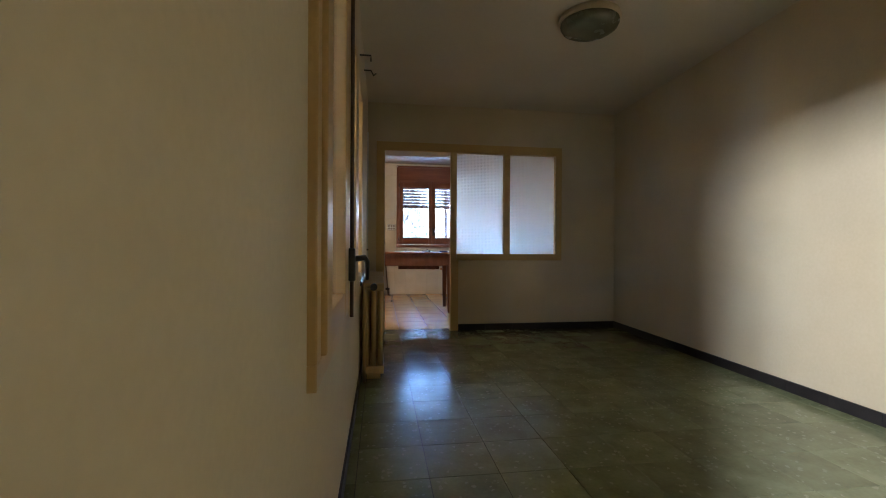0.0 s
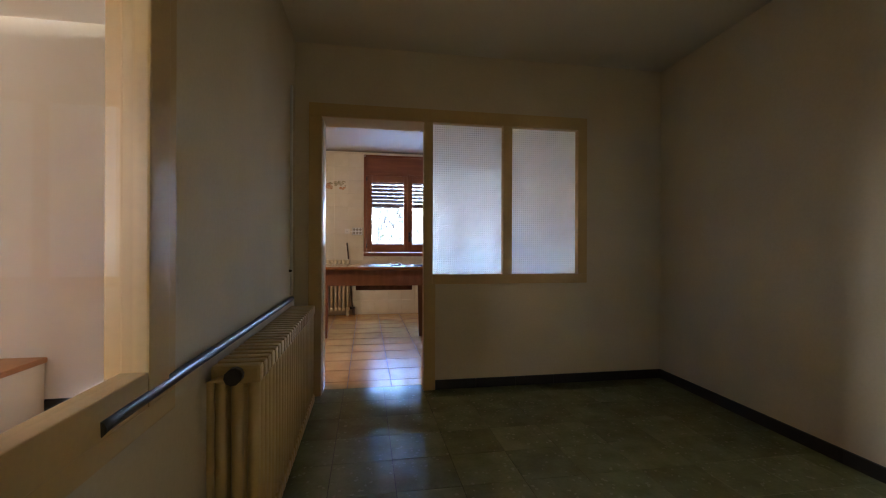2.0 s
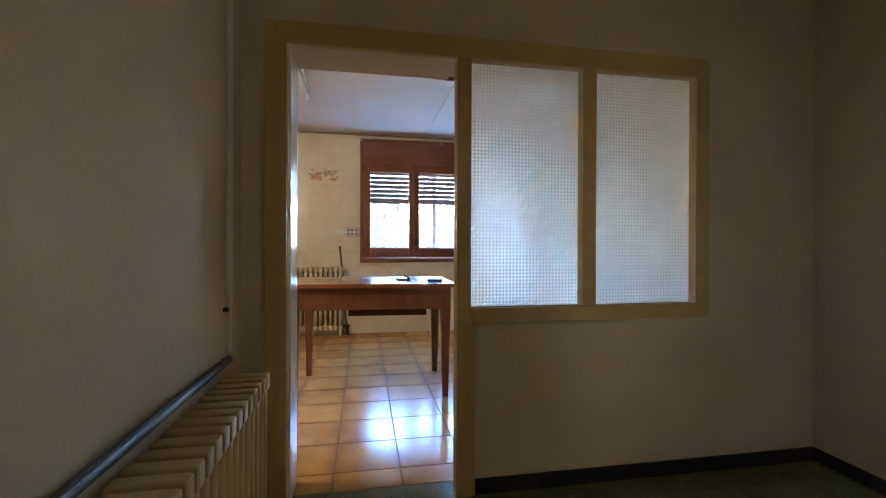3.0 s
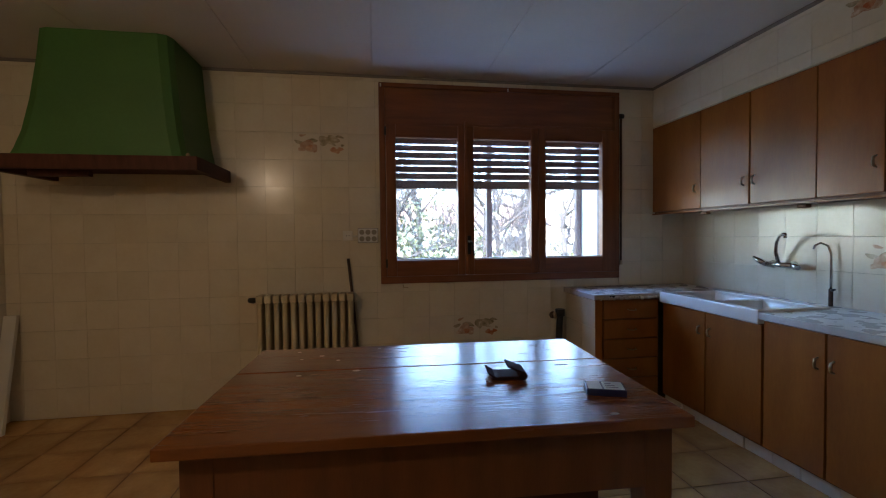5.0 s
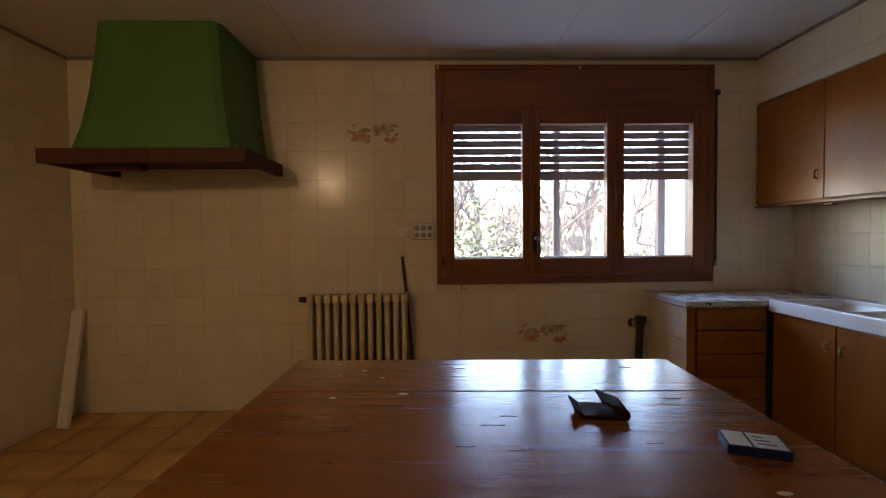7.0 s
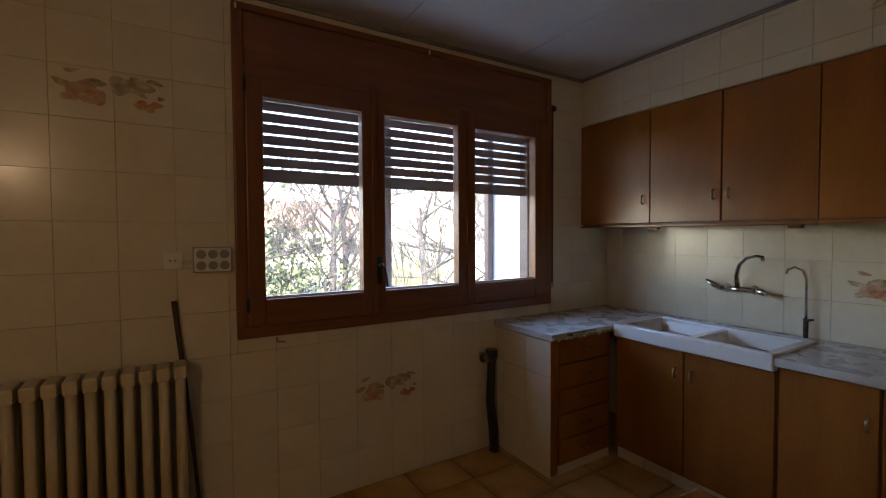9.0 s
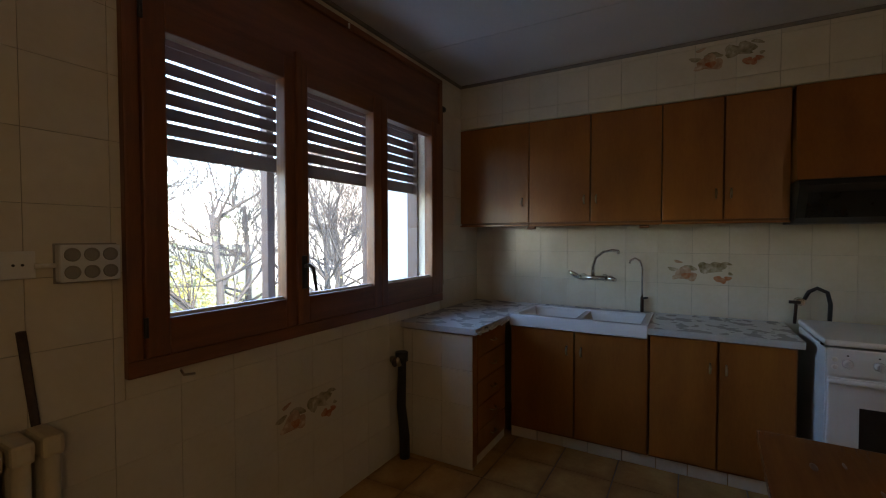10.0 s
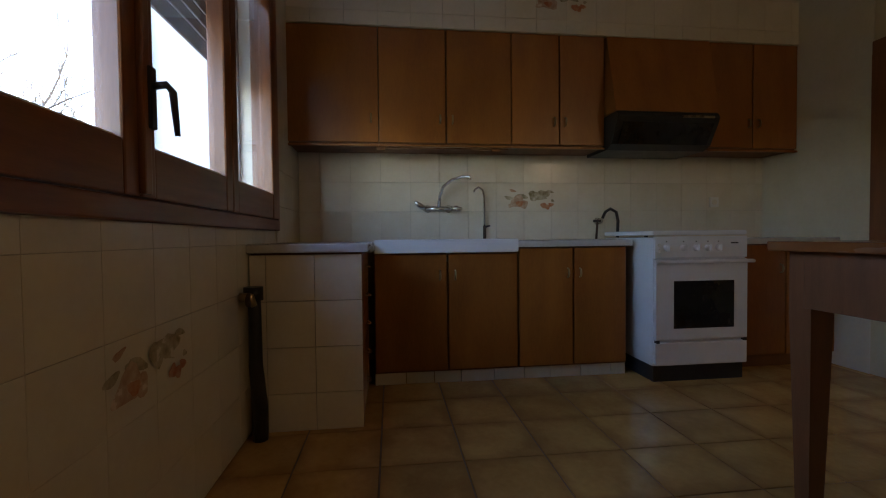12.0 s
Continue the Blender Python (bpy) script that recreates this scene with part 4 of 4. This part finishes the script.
for xx in (-0.545, -1.76):
    part("mantel_side", B(xx, 3.377, 1.80, xx + 0.045, KY - 0.004, 1.89, 0.004), MANTLE, gh)
part("underside", B(-1.68, 3.377, 1.86, -0.547, KY - 0.004, 1.88), MANTLE, gh)
part("beam", B(-1.55, 3.45, 1.77, -1.20, 3.50, 1.86, 0.004), MANTLE, gh)
part("knob", lathe([(0.01, 0), (0.014, 0.01), (0.006, 0.022)], (-0.56, 3.35, 1.89), "z", 10), STEEL, gh)

# wall fittings
so = thing("wall_socket", (0.42, KY - 0.01, 1.37), "cream wall socket with a plug lead", "socket")
part("plate", B(0.365, KY - 0.018, 1.33, 0.445, KY - 0.008, 1.41, 0.004), WHITEP, so)
for xx in (0.395, 0.415):
    part("hole", lathe([(0.004, 0), (0.004, -0.001)], (xx, KY - 0.018, 1.37), "y", 8), BLACK, so)
part("lead", T([(0.44, KY - 0.02, 1.365), (0.49, KY - 0.02, 1.365)], 0.007), WHITEP, so)
ps = thing("power_strip", (0.565, KY - 0.02, 1.37), "white six way power strip on the wall", "power strip")
part("body", B(0.49, KY - 0.05, 1.312, 0.650, KY - 0.008, 1.428, 0.008), ENAMEL, ps)
for i in range(3):
    for j in range(2):
        part("socket", lathe([(0.021, 0.0), (0.021, -0.003), (0.017, -0.003), (0.016, -0.0006)], (0.52 + 0.05 * i, KY - 0.050, 1.343 + 0.054 * j), "y", 16), SOCKETG, ps)
# thin grey sheet drawn as the shadow outline around the strip
part("frame_edge", B(0.486, KY - 0.014, 1.308, 0.654, KY - 0.0085, 1.432, 0.003), SOCKETG, ps, "grey edge painted as the strip's shadow on the tiles")
s2 = thing("wall_socket", (KR - 0.012, 0.70, 1.18), "cream wall socket above the worktop", "socket")
part("plate", B(KR - 0.02, 0.66, 1.14, KR - 0.009, 0.74, 1.22, 0.004), WHITEP, s2)
part("insert", lathe([(0.022, 0), (0.022, -0.003), (0.018, -0.003), (0.016, -0.001)], (KR - 0.02, 0.70, 1.18), "x", 16), GROUT_W, s2)
solid("iron_rod", T([(0.405, 3.975, 1.18), (0.46, 3.97, 0.60), (0.505, 3.94, 0.005)], [0.012, 0.010, 0.008]), RUSTY, "rusty iron rod leaning behind the radiator", "rod")
wp = thing("waste_pipe", (2.25, 3.94, 0), "black waste pipe with a wall valve beside the drawer unit", "pipe")
part("pipe", T([(2.255, 3.93, 0.0), (2.245, 3.925, 0.15), (2.225, 3.935, 0.35), (2.24, 3.94, 0.60), (2.245, 3.945, 0.66)], [0.034, 0.034, 0.03, 0.028, 0.03]), BLACK, wp)
part("collar", T([(2.245, 3.945, 0.64), (2.245, 3.945, 0.70)], 0.042), BLACK, wp)
part("valve", T([(2.19, 3.985, 0.66), (2.19, 3.94, 0.66), (2.20, 3.93, 0.62)], [0.022, 0.018, 0.014]), STEEL, wp)
part("wheel", lathe([(0.03, 0), (0.032, -0.008), (0.02, -0.012)], (2.175, 3.95, 0.65), "y", 12), RUSTY, wp)
solid("wall_hook", T([(0.86, KY - 0.008, 0.945), (0.86, KY - 0.03, 0.93), (0.90, KY - 0.03, 0.925)], 0.005), STEEL, "small brass hook below the window", "hook")
bm = hull([(-2.04, 3.735, 0), (-1.955, 3.72, 0), (-1.95, 3.745, 0), (-2.035, 3.76, 0)], [(-2.088, 3.955, 0.80), (-2.003, 3.955, 0.80), (-2.003, 3.985, 0.80), (-2.088, 3.985, 0.80)])
solid("leaning_board", bm, WHITEP, "white board leaning in the corner of the tiled walls", "board")
fl = thing("fluorescent_lamp", (0.17, 1.95, KC), "unlit fluorescent tube fitting on the kitchen ceiling", "lamp")
part("housing", B(0.135, 1.45, KC - 0.045, 0.205, 2.45, KC, 0.005), WHITEP, fl)
part("tube", T([(0.17, 1.50, KC - 0.065), (0.17, 2.40, KC - 0.065)], 0.014), WHITEP, fl)
for yy in (1.46, 2.40):
    part("holder", B(0.15, yy, KC - 0.085, 0.19, yy + 0.04, KC - 0.045, 0.003), WHITEP, fl)

wlamp = thing("wall_lamp", (-1.0, KN, 2.2), "small wall lamp with a bare warm bulb", "lamp")
part("plate", lathe([(0.05, 0.0), (0.05, 0.012), (0.04, 0.02)], (-1.0, KN, 2.2), "y", 20), WHITEP, wlamp)
part("holder", T([(-1.0, KN + 0.02, 2.2), (-1.0, KN + 0.13, 2.2)], [0.02, 0.022]), WHITEP, wlamp)


def decor(centre, axis, seed, w=1.0):
    """Printed fruit on a pair of tiles: flat shapes a hair above the glaze."""
    rng = random.Random(seed)
    t = thing("tile_print", centre, "faded fruit and leaf print on the cream tiles", "tile print")
    shapes = [("leaf", -0.17, 0.015, 0.034, 0.014, DECOR_G), ("leaf", -0.14, 0.07, 0.028, 0.010, DECOR_Y), ("leaf", -0.15, -0.045, 0.030, 0.014, DECOR_Y), ("leaf", -0.07, 0.025, 0.05, 0.018, DECOR_G),
              ("fruit", -0.10, -0.015, 0.055, 0.048, DECOR_Y), ("fruit", -0.055, -0.035, 0.038, 0.032, DECOR_Y), ("blush", -0.085, -0.03, 0.030, 0.020, DECOR_R),
              ("leaf", 0.03, 0.03, 0.045, 0.040, DECOR_G), ("leaf", 0.10, 0.038, 0.052, 0.034, DECOR_G), ("leaf", 0.155, 0.062, 0.034, 0.011, DECOR_G), ("leaf", 0.085, 0.008, 0.05, 0.010, DECOR_G),
              ("berry", 0.105, -0.045, 0.024, 0.022, DECOR_R), ("berry", 0.135, -0.055, 0.024, 0.020, DECOR_R), ("berry", 0.165, -0.038, 0.022, 0.014, DECOR_R), ("leaf", 0.178, -0.008, 0.014, 0.010, DECOR_G)]
    for k, (nm, u, v, ru, rv, mat) in enumerate(shapes):
        bm = bmesh.new()
        ang = rng.uniform(-0.35, 0.35)
        vs = []
        for i in range(14):
            a = 2 * math.pi * i / 14
            r = 1 + 0.16 * math.sin(3 * a + k) + rng.uniform(-0.07, 0.07)
            p, q = ru * r * math.cos(a), rv * r * math.sin(a)
            p, q = p * math.cos(ang) - q * math.sin(ang) + u * w, p * math.sin(ang) + q * math.cos(ang) + v * w
            d = 0.0006 * (k + 1)
            vs.append(bm.verts.new((centre[0] + p, centre[1] - d, centre[2] + q) if axis == "y" else (centre[0] - d, centre[1] - p, centre[2] + q)))
        bm.faces.new(vs)
        part(nm, bm, mat, t)


decor((0.195, KY - 0.0085, 2.12), "y", 1)
decor((1.49, KY - 0.0085, 0.565), "y", 2)
decor((KR - 0.0085, 2.25, 1.20), "x", 3)
decor((3.1775, 2.13, 2.565), "x", 4)

# ---- outside ----
g = struct("ground", B(-80, 4.85, -1.4, 160, 160, -1.2), GROUND, "dry winter grass and earth", "ground")


def branch(bm, p, d, length, r, level, rng):
    pts, radii = [p], [r]
    for i in range(3):
        d = (d + Vector((rng.uniform(-1, 1), rng.uniform(-1, 1), rng.uniform(-0.5, 0.9))) * 0.2).normalized()
        p = p + d * length / 3
        pts.append(p)
        radii.append(max(0.0042, r * (1 - 0.2 * (i + 1))))
    tube(bm, pts, radii, 3 if level < 3 else 6, cap=False)
    if level == 0:
        return
    for i in range(4):
        q = pts[rng.choice((1, 2, 2, 3))]
        nd = (d + Vector((rng.uniform(-1, 1), rng.uniform(-1, 1), rng.uniform(-0.3, 0.9))) * 0.9).normalized()
        branch(bm, q, nd, length * rng.uniform(0.55, 0.8), r * 0.5, level - 1, rng)


def bare_tree(base, height, seed, label):
    rng = random.Random(seed)
    t = thing("bare_tree", base, label, "tree", "bare trees outside")
    b = Vector(base)
    top = b + Vector((rng.uniform(-0.3, 0.3), rng.uniform(-0.3, 0.3), height * 0.45))
    part("trunk", T([b, b.lerp(top, 0.5) + Vector((0.08, 0, 0)), top], [height * 0.014, height * 0.011, height * 0.009], 8), BARK, t)
    bm = bmesh.new()
    for i in range(10):
        q = b.lerp(top, rng.uniform(0.12, 1.0))
        d = Vector((rng.uniform(-1, 1), rng.uniform(-1, 1), rng.uniform(0.1, 1.2))).normalized()
        branch(bm, q, d, height * rng.uniform(0.2, 0.3), height * 0.0062, 4 if i < 4 else 3, rng)
    part("crown", bm, BARK, t)
    return t


def shrub(base, size, seed, mat, label):
    rng = random.Random(seed)
    t = thing("shrub", base, label, "shrub", "shrubs outside")
    b = Vector(base)
    part("stem", T([b, b + Vector((0, 0, size * 0.6))], [0.05, 0.03], 6), BARK, t)
    bm = bmesh.new()
    for i in range(2200):
        v = Vector((rng.gauss(0, 0.36), rng.gauss(0, 0.36), rng.uniform(0.02, 1) ** 0.8 * rng.uniform(0.5, 1)))
        p = b + v * size
        a, c = Vector((rng.uniform(-1, 1), rng.uniform(-1, 1), rng.uniform(-1, 1))).normalized(), Vector((rng.uniform(-1, 1), rng.uniform(-1, 1), rng.uniform(-1, 1))).normalized()
        s = size * 0.028
        bm.faces.new([bm.verts.new(p + a * s), bm.verts.new(p + c * s), bm.verts.new(p - a * s * 0.8)])
    part("crown", bm, mat, t)
    return t


TR = "leafless garden tree with many thin branches"
for (tx, ty, th, sd) in ((1.2, 11.5, 6.5, 1), (3.6, 12.5, 7.5, 2), (5.6, 11.0, 7.0, 3), (7.6, 10.0, 6.5, 4), (9.5, 10.0, 7.0, 5), (2.2, 17, 9, 6), (6.5, 17, 9, 7), (11.5, 13, 8, 8), (-1.5, 15, 8, 9), (0.2, 14, 7.5, 10), (4.7, 14.5, 8, 11), (8.8, 14.5, 8, 12)):
    bare_tree((tx, ty, -1.2), th, sd, TR)
for (tx, ty, s, sd) in ((-0.2, 12, 3.6, 21), (1.9, 13, 3.4, 22), (-2.2, 13.5, 4.2, 23), (0.9, 15, 4.6, 24), (3.6, 15, 2.6, 25), (-4.5, 14, 4.4, 26)):
    shrub((tx, ty, -1.2), s, sd, LEAF, "dense evergreen garden shrub")
shrub((11.5, 10.2, -1.2), 1.9, 31, YLEAF, "yellow leafed garden shrub")
shrub((7.5, 15.5, -1.2), 2.4, 32, YLEAF, "yellow leafed garden shrub")

# neighbouring house with a gable
nh = thing("neighbour_house", (20, 20, -1.2), "pale rendered neighbouring house with a low gable roof", "house")
P, Q, R_, S = Vector((14.9, 16.4, -1.2)), Vector((24.5, 14.5, -1.2)), Vector((26.0, 22.5, -1.2)), Vector((16.4, 24.4, -1.2))
bm = bmesh.new()
hs = [6.5, 4.4, 4.4, 6.5]
lo = [bm.verts.new(p) for p in (P, Q, R_, S)]
hi = [bm.verts.new(p + Vector((0, 0, h))) for p, h in zip((P, Q, R_, S), hs)]
bm.faces.new(lo)
bm.faces.new(hi)
for i in range(4):
    bm.faces.new((lo[i], lo[(i + 1) % 4], hi[(i + 1) % 4], hi[i]))
bmesh.ops.recalc_face_normals(bm, faces=bm.faces)
part("wall", bm, FACADE, nh)
part("roof", prism([P + Vector((-0.3, -0.3, hs[0] + 0.1)), Q + Vector((0.4, -0.3, hs[1])), R_ + Vector((0.4, 0.3, hs[2])), S + Vector((-0.3, 0.3, hs[3] + 0.1))], (0, 0, 0.2)), ROOF, nh)
ux = (Q - P).normalized()
uy = Vector((ux.y, -ux.x, 0))
for k in (0.35, 0.65):
    c = P + (Q - P) * k + Vector((0, 0, 2.2))
    wn_ = part("window", prism([c - ux * 0.5 + uy * 0.03, c + ux * 0.5 + uy * 0.03, c + ux * 0.5 - uy * 0.1, c - ux * 0.5 - uy * 0.1], (0, 0, 1.2)), OVENGLASS, nh, "dark far window")
fh = thing("far_house", (3, 40, -1.2), "distant house with a reddish roof", "house")
part("wall", B(2, 38, -1.2, 16, 46, 2.2), FACADE, fh)
part("roof", prism([(1.5, 37.5, 2.2), (1.5, 46.5, 2.2), (1.5, 42, 4.6)], (15, 0, 0)), ROOF, fh)
for k in range(4):
    part("window", B(3.5 + 3 * k, 37.95, 0, 4.6 + 3 * k, 38.0, 1.3), OVENGLASS, fh)

# ---- floor and wall tiles ----
fd = struct("floor_dining", B(LX - 0.12, -5.05, -0.1, 3.3, 0.13, -0.004), GROUT_D, "dark green terrazzo tile floor", "floor")
fk = struct("floor_kitchen", B(KL - 0.1, 0.13, -0.1, KR + 0.1, KY + 0.1, -0.004), GROUT_F, "ochre brown ceramic tile floor", "floor")
shared = {}


def tile(parent, mat, a, b, z0, z1, axis, gap, bev):
    """One tile, from corner a to corner b of a plane, z0..z1 through it; alike ones share a mesh."""
    w, h = b[0] - a[0] - gap, b[1] - a[1] - gap
    if w < 0.015 or h < 0.015:
        return
    key = (parent.name, round(w, 3), round(h, 3))
    d = z1 - z0
    if key not in shared:
        bm = bmesh.new()
        e = bev

        def put_(u, v, k):
            return bm.verts.new({"z": (u, v, k), "y": (u, -k, v), "x": (-k, u, v), "X": (k, u, v)}[axis])
        lo = [put_(u, v, 0) for u, v in ((-w / 2, -h / 2), (w / 2, -h / 2), (w / 2, h / 2), (-w / 2, h / 2))]
        hi = [put_(u, v, d) for u, v in ((-w / 2 + e, -h / 2 + e), (w / 2 - e, -h / 2 + e), (w / 2 - e, h / 2 - e), (-w / 2 + e, h / 2 - e))]
        bm.faces.new(hi)
        for i in range(4):
            bm.faces.new((lo[i], lo[(i + 1) % 4], hi[(i + 1) % 4], hi[i]))
        bmesh.ops.recalc_face_normals(bm, faces=bm.faces)
        shared[key] = mesh_of("tile", bm, mat)
    o = new("tile", shared[key])
    o.parent = parent
    u, v = (a[0] + b[0]) / 2, (a[1] + b[1]) / 2
    o.location = {"z": (u, v, z0), "y": (u, z0, v), "x": (z0, u, v), "X": (z0, u, v)}[axis]


def lay(parent, mat, u0, u1, v0, v1, pitch, start, at, thick, axis, gap, bev, holes=()):
    def cuts(lo, hi, s):
        c = [lo]
        k = s + math.ceil((lo - s) / pitch + 1e-6) * pitch
        while k < hi - 1e-6:
            c.append(k)
            k += pitch
        return c + [hi]
    for a, b in zip(cuts(u0, u1, start[0]), cuts(u0, u1, start[0])[1:]):
        for c, d in zip(cuts(v0, v1, start[1]), cuts(v0, v1, start[1])[1:]):
            rects = [(a, b, c, d)]
            for h in holes:
                nxt = []
                for p, q, r, s in rects:
                    if q <= h[0] or p >= h[1] or s <= h[2] or r >= h[3]:
                        nxt.append((p, q, r, s))
                        continue
                    if p < h[0]:
                        nxt.append((p, h[0], r, s))
                    if q > h[1]:
                        nxt.append((h[1], q, r, s))
                    m0, m1 = max(p, h[0]), min(q, h[1])
                    if r < h[2]:
                        nxt.append((m0, m1, r, h[2]))
                    if s > h[3]:
                        nxt.append((m0, m1, h[3], s))
                rects = nxt
            for p, q, r, s in rects:
                tile(parent, mat, (p, r), (q, s), at, at + thick, axis, gap, bev)


lay(fd, TERRAZZO, LX, 3.2, -5.05, 0.13, 0.30, (0.55, 0.13), -0.004, 0.004, "z", 0.002, 0.0006)
lay(fk, FTILE, KL, KR, 0.13, KY, 0.342, (1.94, 2.70), -0.004, 0.004, "z", 0.006, 0.0012)
ww = bpy.data.objects["wall_window"]
lay(ww, WTILE, KL, KR, 0.0, KC - 0.022, 0.22, (-0.02, 0.01), KY, 0.008, "y", 0.0007, 0.0005, [(X0, X1, A0, A1), (2.34, 3.5, 0.0, 0.85)])
wl = bpy.data.objects["wall_kitchen_left"]
lay(wl, WTILE, 1.0, KY - 0.009, 0.0, KC - 0.022, 0.22, (KY, 0.01), KL, 0.008, "X", 0.0007, 0.0005)
wr = bpy.data.objects["wall_kitchen_right"]
lay(wr, WTILE, KN, KY - 0.009, 0.885, 1.56, 0.22, (0.1, 0.01), KR, 0.008, "x", 0.0007, 0.0005)
wf = bpy.data.objects["soffit"]
lay(wf, WTILE, KN, KY - 0.009, 2.337, KC - 0.022, 0.22, (0.1, 0.01), 3.186, 0.008, "x", 0.0007, 0.0005)
struct("wall_kitchen_near", B(2.662, KN, 0, KR - 0.009, KN + 0.008, KC), WTILE, "cream tiled kitchen wall beside the glazed lights")
